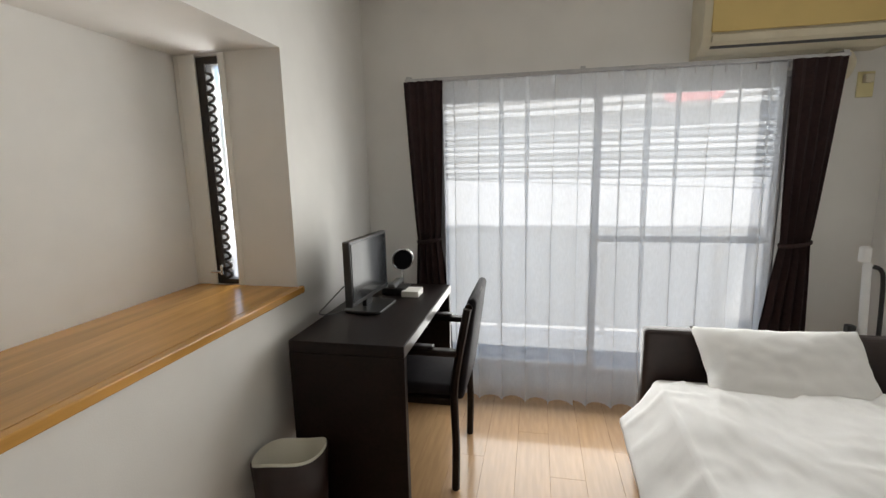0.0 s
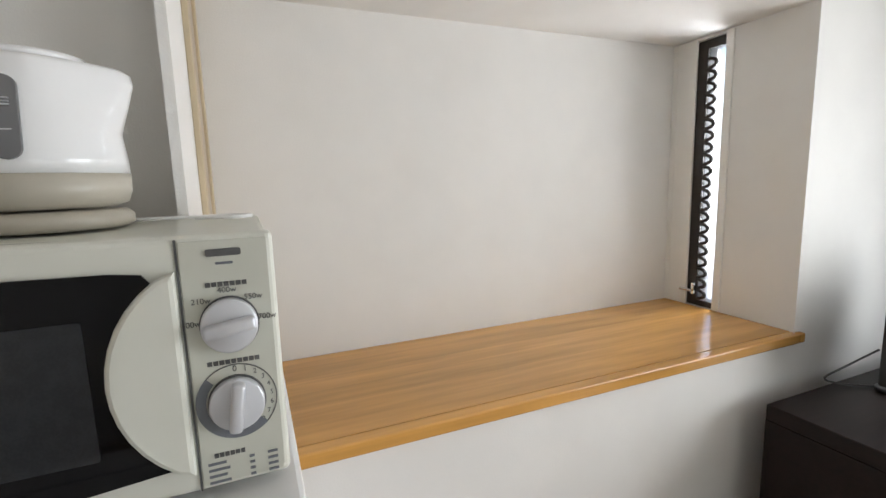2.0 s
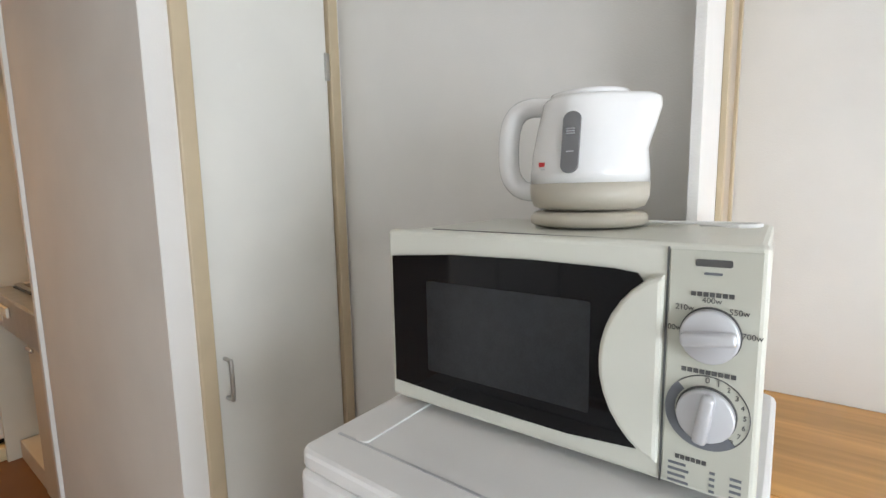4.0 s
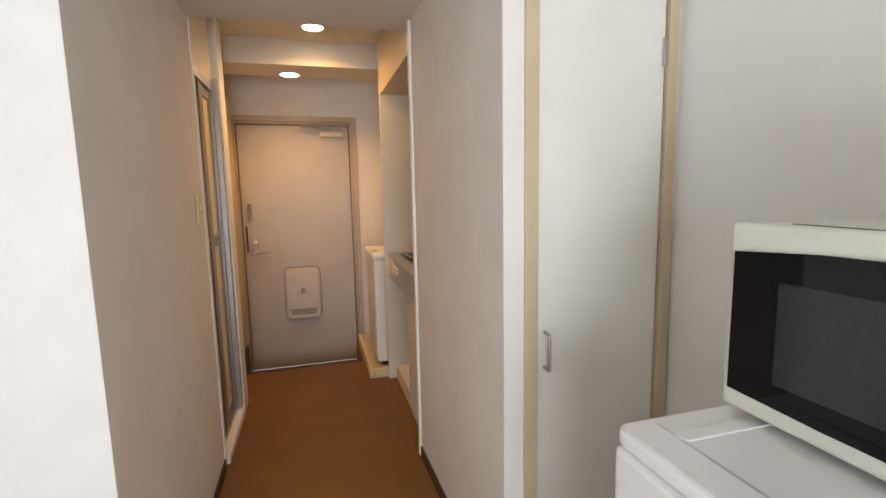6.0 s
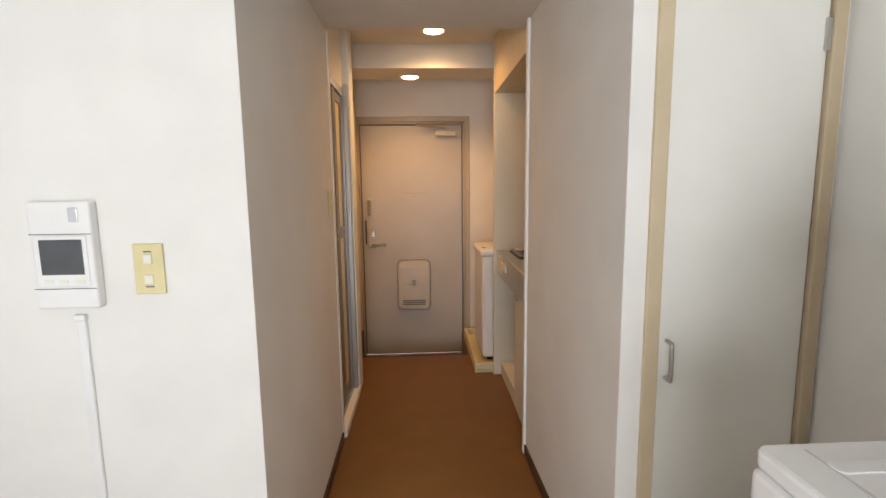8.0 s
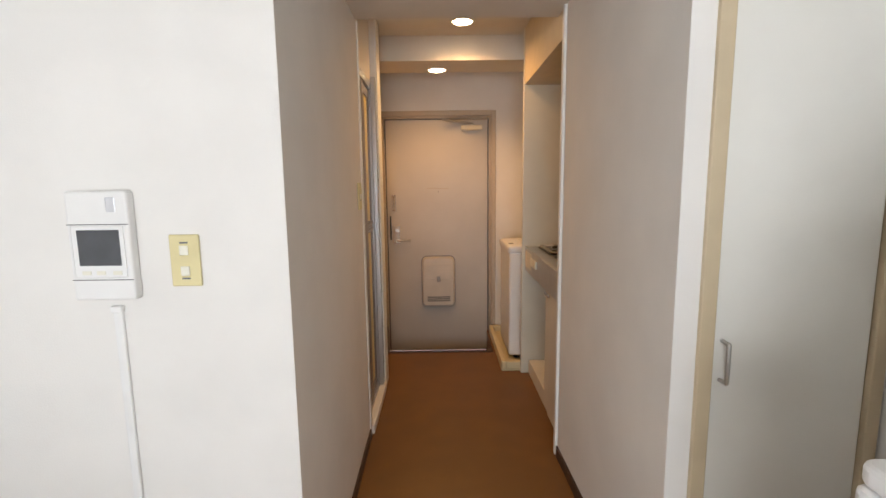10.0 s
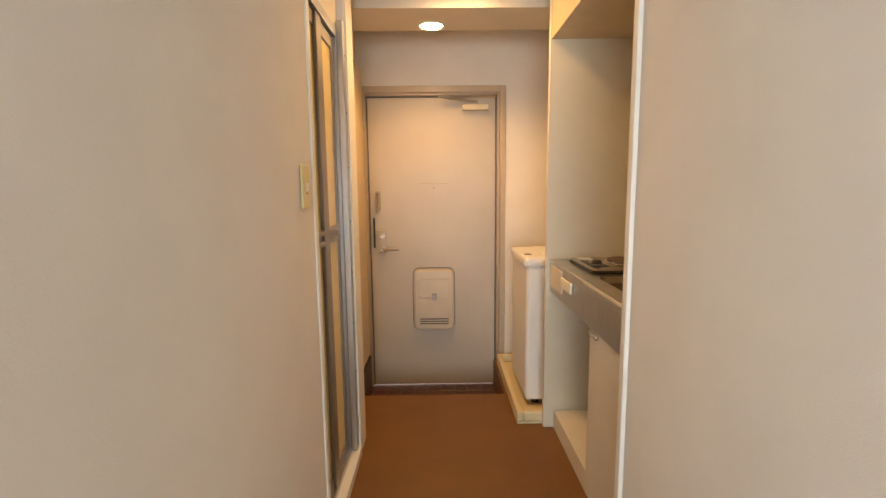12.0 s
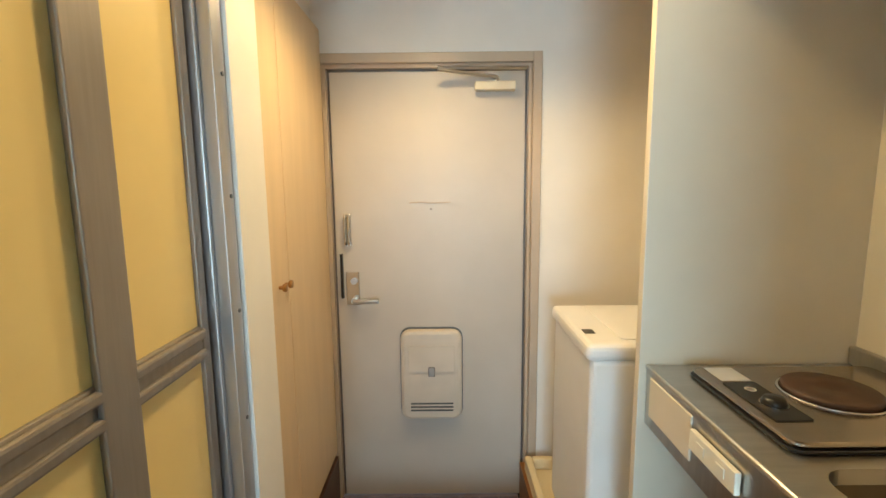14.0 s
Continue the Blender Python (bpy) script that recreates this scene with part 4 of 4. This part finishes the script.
part("plate", box(-0.036, 0.036, -0.008, 0, -0.06, 0.06, 0.003), M_PLATE, so)
part("plug", box(-0.018, 0.018, -0.04, -0.008, 0.005, 0.045, 0.005), M_ACL, so)

# ---- fridge, oven, kettle ----
FX0, FX1, FY0, FY1, FZ = -1.24, -0.666, -0.530, 0.006, 1.018
fr = thing("refrigerator", ((FX0 + FX1) / 2, (FY0 + FY1) / 2, 0), "white small refrigerator against the wall", "refrigerator")
fx, fy = (FX1 - FX0) / 2, (FY1 - FY0) / 2
part("cabinet", box(-fx, fx - 0.06, -fy, fy, 0.02, FZ - 0.028, 0.006), M_FRIDGE, fr)
part("door", box(fx - 0.052, fx, -fy, fy, 0.05, 0.60, 0.012, 3), M_FRIDGE, fr, "lower door")
part("freezer_door", box(fx - 0.052, fx, -fy, fy, 0.61, FZ - 0.03, 0.012, 3), M_FRIDGE, fr, "upper door")
bm = slab(rounded(-fx, fx, -fy, fy, 0.022), FZ - 0.028, FZ, bev=0.007)
lid = part("top_cover", bm, M_FRIDGE, fr, "moulded top cover")
part("recess_rib", slab(rounded(-fx + 0.03, fx - 0.06, -fy + 0.05, -fy + 0.075, 0.010), FZ, FZ + 0.003, bev=0.001), M_FRIDGE, lid)
part("front_groove", box(fx - 0.062, fx - 0.058, -fy + 0.02, fy - 0.02, FZ - 0.001, FZ + 0.0012), M_KNOB, lid)
for sx in (-1, 1):
    for sy in (-1, 1):
        part("foot", cyl(0.018, 0.02, (sx * (fx - 0.08), sy * (fy - 0.05), 0.01), seg=12), M_BLACK, fr)

mw = thing("microwave_oven", (-0.848, -0.260, FZ + 0.003), "cream microwave oven standing on the refrigerator", "microwave oven", turn=0.5)
mw.scale = (1.05, 1.045, 1.085)
W, H, Z0 = 0.243, 0.268, 0.012
part("housing", box(-0.34, -0.022, -W + 0.004, W - 0.004, Z0, H - 0.003, 0.006), M_MW, mw)
face = part("front_frame", box(-0.024, 0.0, -W, W, Z0, H, 0.007, 3), M_MW, mw)
zt, zb = 0.232, 0.040
pts = [(-W + 0.013, zb), (-W + 0.013, zt - 0.002), (-0.12, zt + 0.006), (0.0, zt + 0.008), (0.10, zt + 0.006), (0.126, zt + 0.003), (0.132, zt - 0.005)]
for k in range(11):
    a = radians(128 + (232 - 128) * k / 10)
    pts.append((0.198 + 0.106 * math.cos(a), 0.136 + 0.105 * math.sin(a)))
pts += [(0.134, zb + 0.003), (0.05, zb - 0.004), (-0.10, zb - 0.004)]
part("door_glass", slab(pts, 0.0005, 0.004, "x"), M_OVENGL, mw, "black door glass")
part("viewing_window", slab(rounded(-0.1636, 0.0766, 0.069, 0.199, 0.003), 0.004, 0.0055, "x"), M_OVENWIN, mw, "grey meshed viewing window")
hp = []
for k in range(13):
    a = radians(124 + (236 - 124) * k / 12)
    hp.append((0.198 + 0.110 * math.cos(a), 0.136 + 0.113 * math.sin(a)))
hp += [(0.1535, 0.036), (0.1535, 0.236)]
part("door_handle", slab(hp, 0.0, 0.013, "x", bev=0.005), M_MW, mw, "cream crescent handle", False)
part("panel_seam", box(0.0002, 0.0015, 0.1545, 0.1565, Z0 + 0.002, H - 0.004), M_INK, mw)
part("control_panel", box(0.0002, 0.0016, 0.1575, W - 0.006, Z0 + 0.006, H - 0.006, 0.0006), M_MWP, mw, "grey-green control panel")
KY = 0.1965
for z in (0.180, 0.1005):
    bm = cyl(0.0275, 0.004, (0.003, KY, z), "x", 36)
    part("knob_shadow_ring", bm, M_INK, mw)
    bm = cyl(0.0262, 0.012, (0.008, KY, z), "x", 36, bev=0.002)
    own = box(0.012, 0.026, -0.0065, 0.0065, -0.0245, 0.0245, 0.004, 3)
    bmesh.ops.transform(own, matrix=pose(0, KY, z, -82 if z > 0.15 else -8, 0, 0), verts=own.verts)
    merge(bm, own)
    part("knob", bm, M_KNOB, mw, "round silver knob", True)


def arc_band(r0, r1, a0, a1, y, z, x0, x1, n=24):
    o = [(y + r0 * math.cos(radians(a0 + (a1 - a0) * i / n)), z + r0 * math.sin(radians(a0 + (a1 - a0) * i / n))) for i in range(n + 1)]
    o += [(y + r1 * math.cos(radians(a1 + (a0 - a1) * i / n)), z + r1 * math.sin(radians(a1 + (a0 - a1) * i / n))) for i in range(n + 1)]
    return slab(o, x0, x1, "x")


part("timer_scale", arc_band(0.029, 0.0385, 135, 315, KY, 0.1005, 0.0018, 0.0024), M_INKD, mw, "dark timer scale ring")
part("timer_line", arc_band(0.0375, 0.0385, -45, 135, KY, 0.1005, 0.0018, 0.0024), M_INK, mw)
TXT = (90, 0, 90)
for s, dy, dz in (("100w", -0.0345, 0.003), ("210w", -0.024, 0.0245), ("400w", 0.0, 0.0335), ("550w", 0.0235, 0.0245), ("700w", 0.0352, 0.003)):
    lettering("power_mark", s, 0.0078, (0.002, KY + dy, 0.180 + dz), TXT, M_INK, mw)
for i in range(9):
    a = radians(90 - i * 17)
    lettering("timer_mark", str(i), 0.0085 if i < 2 else 0.007, (0.002, KY + 0.0335 * math.cos(a), 0.1005 + 0.0335 * math.sin(a)), TXT, M_INK, mw)
part("brand_mark", slab(rounded(KY - 0.016, KY + 0.016, 0.2465, 0.2535, 0.002), 0.0018, 0.0024, "x"), M_INK, mw, "grey bar where the maker's mark sits")
part("model_mark", slab(rounded(KY - 0.008, KY + 0.008, 0.2385, 0.2410, 0.001), 0.0018, 0.0024, "x"), M_INKD, mw)
for z, n, w in ((0.2195, 7, 0.0045), (0.1420, 9, 0.0045), (0.0475, 6, 0.004)):
    for i in range(n):
        y = KY + (i - (n - 1) / 2) * (w + 0.001) + (-0.012 if z < 0.06 else 0)
        part("printed_character", box(0.0018, 0.0024, y - w / 2, y + w / 2, z - 0.0022, z + 0.0022), M_INK, mw)
for r in range(4):
    for y0, w in ((-0.033, 0.020 - 0.003 * (r % 2)), (0.006, 0.005), (0.024, 0.010)):
        part("printed_line", box(0.0018, 0.0024, KY + y0, KY + y0 + w, 0.0185 + 0.0065 * r, 0.0212 + 0.0065 * r), M_INKD, mw)
for sx in (-0.30, -0.05):
    for sy in (-0.2, 0.2):
        part("foot", cyl(0.012, Z0 + 0.002, (sx, sy, Z0 / 2), seg=12), M_BLACK, mw)
part("top_plate_seam", tube([(-0.06, -0.20, H - 0.0028), (-0.035, 0.10, H - 0.0028), (-0.035, 0.14, H - 0.0028)], 0.0012, 6), M_INK, mw)

kt = thing("electric_kettle", (-1.065, -0.264, FZ + 0.2940), "white electric kettle with taupe base on the microwave", "kettle", turn=4)
kt.scale = (1.22, 1.22, 1.13)
part("power_base", lathe([(0.070, 0), (0.076, 0.004), (0.076, 0.014), (0.070, 0.020), (0.03, 0.021)]), M_TAUPE, kt, "taupe power base", True)
part("lower_body", lathe([(0.060, 0.023), (0.072, 0.028), (0.0765, 0.040), (0.0772, 0.060)]), M_TAUPE, kt, "taupe lower band", True)
bm = lathe([(0.0768, 0.0602), (0.0765, 0.075), (0.0735, 0.105), (0.068, 0.135), (0.0625, 0.160), (0.0605, 0.172), (0.057, 0.177), (0.045, 0.180), (0.02, 0.181)])
for v in bm.verts:
    if v.co.y > 0.02 and v.co.z > 0.115:
        k = min(1, (v.co.z - 0.115) / 0.05) * max(0, (v.co.y - 0.02) / 0.045) ** 1.6
        v.co.y += 0.032 * k
        v.co.x *= 1 - 0.45 * min(1, k)
part("body", bm, M_KET, kt, "glossy white plastic body", True)
part("lid", lathe([(0.052, 0.178), (0.050, 0.185), (0.03, 0.188), (0.002, 0.1885)]), M_KET, kt, smooth=True)
part("handle", tube([(0, -0.035, 0.168), (0, -0.060, 0.174), (0, -0.082, 0.176), (0, -0.102, 0.169), (0, -0.113, 0.150), (0, -0.117, 0.115), (0, -0.115, 0.080), (0, -0.105, 0.060), (0, -0.090, 0.050), (0, -0.066, 0.048)], 0.0145, 16, flat=1.25), M_KET, kt, "white loop handle", True)
own = slab(rounded(-0.011, 0.011, 0.075, 0.156, 0.0108), 0.0, 0.004, "x", bev=0.001)
bmesh.ops.transform(own, matrix=pose(0.0728, -0.001, 0.112, 0, -8, -1) @ pose(0, 0, -0.115), verts=own.verts)
part("water_gauge", own, M_KWIN, kt, "grey oblong water gauge")
for zz in (0.098, 0.101, 0.124, 0.127, 0.130):
    part("gauge_mark", box(0.0725, 0.0785, -0.006, 0.004, zz - 0.0006, zz + 0.0006), M_KNOB, kt)
part("brand_mark", box(0.060, 0.0655, -0.045, -0.034, 0.083, 0.089), M_RED, kt, "small red printed mark")
part("model_mark", box(0.060, 0.0665, -0.042, -0.032, 0.0785, 0.0803), M_KNOB, kt)
kc = thing("kettle_cord", (-1.12, -0.10, FZ + 0.2945), "thin white cord lying on the microwave", "cord")
part("cord", tube([(0.0, -0.10, 0.003), (0.01, -0.03, 0.003), (0.0, 0.04, 0.003), (0.03, 0.075, 0.003), (0.06, 0.05, 0.003), (0.04, 0.0, 0.003)], 0.0028, 6), M_INTC, kc)


# ---- wall fittings ----
def switch(at, turn, gangs, label):
    s = thing("light_switch", at, label, "light switch", turn=turn)
    part("plate", box(-0.037, 0.037, 0, 0.008, -0.065, 0.065, 0.003), M_PLATE, s)
    for z in ((-0.026, 0.026) if gangs == 2 else (0.0,)):
        part("rocker", box(-0.011, 0.011, 0.008, 0.0125, z - 0.012, z + 0.012, 0.002), M_ROCK, s)
        part("name_strip", box(-0.010, 0.010, 0.008, 0.0090, z + 0.017 if z > 0 else z - 0.021, z + 0.021 if z > 0 else z - 0.017), M_INKD, s)
    return s


switch((0.477, YB, 1.179), 0, 2, "cream double light switch on the white wall")
switch((0.2365, -2.239, 1.311), 90, 1, "cream single light switch beside the bathroom door")
ic = thing("intercom", (0.668, YB, 1.218), "white intercom monitor on the wall", "intercom")
part("body", box(-0.075, 0.075, 0, 0.03, -0.132, 0.135, 0.006, 3), M_INTC, ic)
part("bezel", box(-0.062, 0.064, 0.03, 0.033, -0.075, 0.052, 0.003), M_INTC, ic)
part("screen", box(-0.052, 0.05, 0.033, 0.0345, -0.045, 0.042, 0.001), M_ICS, ic, "dark grey monitor screen")
part("seam", box(-0.074, 0.074, 0.0296, 0.0306, 0.054, 0.056), M_INK, ic)
part("seam", box(-0.074, 0.074, 0.0296, 0.0306, -0.082, -0.080), M_INK, ic)
part("camera_button", box(-0.048, -0.026, 0.03, 0.032, 0.085, 0.120, 0.002), M_KNOB, ic)
for x in (-0.04, 0.0, 0.035):
    part("button", box(x - 0.011, x + 0.011, 0.033, 0.035, -0.068, -0.058, 0.001), M_ROCK, ic)
cc = thing("cable_cover", (0.657, YB, 0.02), "white cable duct below the intercom", "cable duct")
part("duct", box(-0.011, 0.011, 0, 0.011, 0, 1.03, 0.003), M_INTC, cc)
part("collar", box(-0.014, 0.014, 0, 0.016, 1.03, 1.046, 0.003), M_INTC, cc)

# ---- kitchen ----
KZ, KF = 0.928, -0.742
kc_ = thing("worktop", ((KX + KF) / 2, (KY0 + KY1) / 2, KZ), "stainless steel kitchen worktop with sunken sink", "worktop")
hx_, ya, yb = (KF - KX) / 2 - 0.003, -(KY0 - KY1) / 2 + 0.003, (KY0 - KY1) / 2 - 0.016
SX0, SX1, SY0, SY1 = -0.22, 0.20, -0.05, 0.44
for strip in ((-hx_, hx_, ya, SY0), (-hx_, hx_, SY1, yb), (-hx_, SX0, SY0, SY1), (SX1, hx_, SY0, SY1)):
    part("top_panel", box(*strip, -0.03, 0), M_STEEL, kc_)
SR = 0.055
for cx, cy, a0 in ((SX0, SY0, 180), (SX1, SY0, 270), (SX1, SY1, 0), (SX0, SY1, 90)):
    ox, oy = cx + (SR if cx == SX0 else -SR), cy + (SR if cy == SY0 else -SR)
    arc_pts = [(ox + SR * math.cos(radians(a0 + 9 * i)), oy + SR * math.sin(radians(a0 + 9 * i))) for i in range(11)]
    part("corner_panel", slab([(cx, cy)] + arc_pts, -0.03, 0.0), M_STEEL, kc_)
part("front_edge", tube([(hx_ - 0.004, ya, -0.004), (hx_ - 0.004, yb, -0.004)], 0.007, 10), M_STEEL, kc_)
part("sink_lip", box(hx_ - 0.0015, hx_ + 0.011, 0.06, yb, -0.034, -0.0005, 0.003), M_STEEL, kc_)
part("backsplash", box(-hx_, -hx_ + 0.02, ya, yb, 0, 0.05, 0.004), M_STEEL, kc_)
bm = box(SX0 - 0.002, SX0, SY0, SY1, -0.17, -0.0305)
box(SX1, SX1 + 0.002, SY0, SY1, -0.17, -0.0305, bm=bm)
box(SX0, SX1, SY0 - 0.002, SY0, -0.17, -0.0305, bm=bm)
box(SX0, SX1, SY1, SY1 + 0.002, -0.17, -0.0305, bm=bm)
box(SX0, SX1, SY0, SY1, -0.172, -0.17, bm=bm)
sinkp = part("sink_bowl", bm, M_SINK, kc_, "brushed steel sink bowl")
part("drain", cyl(0.045, 0.004, (0.0, 0.22, -0.168), seg=24), M_CHROME, sinkp)
part("apron", box(hx_ - 0.012, hx_ - 0.002, ya, yb, -0.165, -0.03), M_STEEL, kc_)
part("apron_cover", box(hx_ - 0.002, hx_ + 0.003, ya + 0.03, ya + 0.235, -0.130, -0.022, 0.002), M_CAB, kc_, "cream blind plate")
ol = thing("outlet_strip", (KF + 0.0035, -2.868, 0.862), "cream double power outlet on the kitchen front", "socket")
part("plate", box(-0.006, 0.006, -0.08, 0.08, -0.023, 0.023, 0.002), M_ROCK, ol)
for y in (-0.035, 0.035):
    part("socket", box(0.006, 0.008, y - 0.014, y + 0.014, -0.010, 0.010, 0.001), M_ROCK, ol)
cab = thing("sink_cabinet", (KX + 0.28, -2.40, 0.002), "cream cabinet under the sink", "cabinet")
part("body", box(-0.265, 0.255, -0.175, 0.205, 0, 0.760, 0.002), M_CAB, cab)
cdoor = part("door", box(0.256, 0.276, -0.175, 0.205, 0.06, 0.757, 0.003), M_CAB, cab)
part("handle", box(0.276, 0.290, -0.162, -0.07, 0.733, 0.750, 0.005), M_CHROME, cdoor, "chrome pull handle")
plinth = thing("cabinet_base", (KX + 0.20, -2.90, 0.002), "cream low base below the open bay", "base board")
part("board", box(-0.19, 0.33, -0.288, 0.295, 0, 0.10, 0.003), M_CAB, plinth)

stv = thing("electric_stove", (-1.058, -2.958, KZ), "built-in steel stove with one round hotplate", "stove")
part("rim", slab(rounded(-0.235, 0.235, -0.185, 0.185, 0.03), 0.0006, 0.008, bev=0.002), M_BLACK, stv, "dark seal rim")
part("plate", slab(rounded(-0.230, 0.230, -0.180, 0.180, 0.028), 0.008, 0.020, bev=0.006), M_STOVE, stv, "brushed metal plate")
part("hotplate_ring", lathe([(0.101, 0.020), (0.101, 0.0225), (0.094, 0.024), (0.094, 0.020)], (0.0, -0.02, 0)), M_CHROME, stv, smooth=True)
part("hotplate", lathe([(0.092, 0.020), (0.092, 0.031), (0.088, 0.034), (0.03, 0.034), (0.028, 0.0325), (0.001, 0.0325)], (0.0, -0.02, 0)), M_HOT, stv, "brown iron hotplate", True)
part("control_plate", slab(rounded(0.13, 0.205, -0.08, 0.10, 0.004), 0.0202, 0.0225), M_BLACK, stv, "black control plate")
part("knob", lathe([(0.024, 0.0225), (0.024, 0.030), (0.019, 0.040), (0.002, 0.041)], (0.165, 0.035, 0)), M_BLACK, stv, smooth=True)
part("knob_rim", lathe([(0.027, 0.0225), (0.027, 0.026), (0.0245, 0.026), (0.0245, 0.0225)], (0.165, 0.035, 0)), M_CHROME, stv)
part("dial_mark", lathe([(0.012, 0.0226), (0.012, 0.0232), (0.009, 0.0232), (0.009, 0.0226)], (0.165, -0.04, 0)), M_WHITE, stv)
part("printed_line", box(0.145, 0.150, -0.01, 0.005, 0.0226, 0.0232), M_WHITE, stv)
part("caution_label", box(0.13, 0.20, -0.17, -0.09, 0.0202, 0.0210), M_KNOB, stv, "silver caution label")

hood = thing("kitchen_top_cabinet", (KX, (KY0 + KY1) / 2, 2.02), "beige box cabinet with vent above the kitchen", "cabinet")
part("body", box(0.003, KF - KX + 0.012, ya, yb - 0.004, 0, HH - 2.024, 0.003), M_TRIM, hood)
vt = part("vent_grille", box(0.20, 0.42, 0.10, 0.38, -0.012, 0.0, 0.002), M_INK, hood, "dark vent grille")
for k in range(7):
    part("vent_slat", box(0.21 + 0.03 * k, 0.222 + 0.03 * k, 0.11, 0.37, -0.017, -0.012), M_KNOB, vt)
rk = thing("dish_rack_cabinet", (KX, -2.52, 1.495), "cream framed wall cabinet over the sink", "wall cabinet")
bm = box(0.003, 0.262, -0.232, -0.214, 0, 0.52, 0.003)
box(0.003, 0.262, 0.297, 0.315, 0, 0.52, 0.003, bm=bm)
box(0.003, 0.262, -0.214, 0.297, 0.502, 0.52, bm=bm)
box(0.003, 0.262, -0.214, 0.297, 0, 0.018, bm=bm)
part("frame", bm, M_CAB, rk)
part("back", box(0.003, 0.012, -0.214, 0.297, 0.018, 0.502), M_SHOE, rk)
for k in range(5):
    part("wire", tube([(0.242, -0.214, 0.08 + 0.09 * k), (0.242, 0.297, 0.08 + 0.09 * k)], 0.003, 6), M_KNOB, rk)
part("knob", cyl(0.007, 0.012, (0.266, -0.222, 0.035), "x", 16), M_ALUD, rk)
fc = thing("wall_fitting", (KX, -3.09, 1.652), "small grey fitting on the kitchen wall", "wall fitting")
part("plate", box(0, 0.02, -0.025, 0.025, -0.05, 0.05, 0.004), M_FRAME, fc)

# ---- washing machine ----
pan = thing("washer_pan", (-0.94, -3.69, 0.001), "cream plastic drain pan under the washing machine", "drain pan")
px, py = 0.35, 0.455
part("tray", box(-px, px, -py, py, 0, 0.014, 0.003), M_PAN, pan)
for a in ((px - 0.035, px, -py, py), (-px, -px + 0.03, -py, py), (-px + 0.03, px - 0.035, -py, -py + 0.035), (-px + 0.03, px - 0.035, py - 0.035, py)):
    part("rim", box(*a, 0.0142, 0.07, 0.008), M_PAN, pan)
wm = thing("washing_machine", (-0.94, -3.675, 0.016), "white top-loading washing machine in its pan", "washing machine")
wm.scale = (1.0, 1.11, 0.951)
part("body", box(-0.26, 0.27, -0.225, 0.225, 0.03, 0.88, 0.02, 3), M_FRIDGE, wm)
bm = box(-0.265, 0.285, -0.23, 0.23, 0.872, 0.935, 0.022, 3)
part("top", bm, M_FRIDGE, wm, "white rounded top")
part("lid", slab(rounded(-0.2, 0.16, -0.19, 0.19, 0.02), 0.935, 0.941, bev=0.002), M_FRIDGE, wm)
part("control_label", box(0.222, 0.258, 0.085, 0.125, 0.9352, 0.937), M_BLACK, wm, "dark control window")
for sx in (-0.2, 0.2):
    for sy in (-0.17, 0.17):
        part("foot", cyl(0.025, 0.032, (sx, sy, 0.014), seg=12), M_BLACK, wm)

# ---- shoe cabinet ----
sc = thing("shoe_cabinet", (0.38, -3.62, 0.06), "tall beige shoe cabinet with two doors", "cabinet")
part("body", box(0.0, 0.018, -0.575, 0.50, 0.0, 2.08), M_SHOE, sc)
for y0, y1, ky in ((-0.57, -0.002, -0.03), (0.002, 0.495, 0.03)):
    d = part("door", box(-0.02, -0.001, y0, y1, 0.01, 2.06, 0.003), M_SHOE, sc)
    bm = cyl(0.006, 0.014, (-0.027, ky + 0.07, 1.02), "x", 12)
    cyl(0.014, 0.014, (-0.04, ky + 0.07, 1.02), "x", 20, bev=0.004, bm=bm)
    part("knob", bm, M_BRASS, d, "round brass knob", True)

# ---- floor pieces ----
floor = bpy.data.objects["floor"]
PW, PL = 0.1515, 0.909
pm = bpy.data.meshes.new("plank")
bm = box(0.0003, PW - 0.0003, 0.0003, PL - 0.0003, -0.012, 0.0, 0.0007, 1)
bm.to_mesh(pm)
bm.free()
pm.materials.append(M_PLANK)
cols = int((XR - XK) / PW) + 1
for i in range(cols):
    y = YB - PL * ((i * 0.37) % 1.0)
    while y < YW:
        if y + PL > YB:
            p = new("plank", pm)
            p.parent = floor
            p.location = (XK + i * PW, y, 0)
            if y < YB:
                p.location.y = YB
                p.scale.y = (y + PL - YB) / PL
            elif y + PL > YW:
                p.scale.y = max(0.03, (YW - y) / PL)
            if p.location.x + PW > XR:
                p.scale.x = max(0.05, (XR - p.location.x) / PW)
        y += PL
tm = bpy.data.meshes.new("tile")
bm = box(0.002, 0.098, 0.002, 0.098, -0.213, -0.205, 0.002, 1)
bm.to_mesh(tm)
bm.free()
tm.materials.append(M_TILE)
for i in range(10):
    for j in range(6):
        p = new("tile", tm)
        p.parent = entry
        p.location = (-0.57 + 0.1 * i, GY - 0.1 - 0.1 * j, 0)
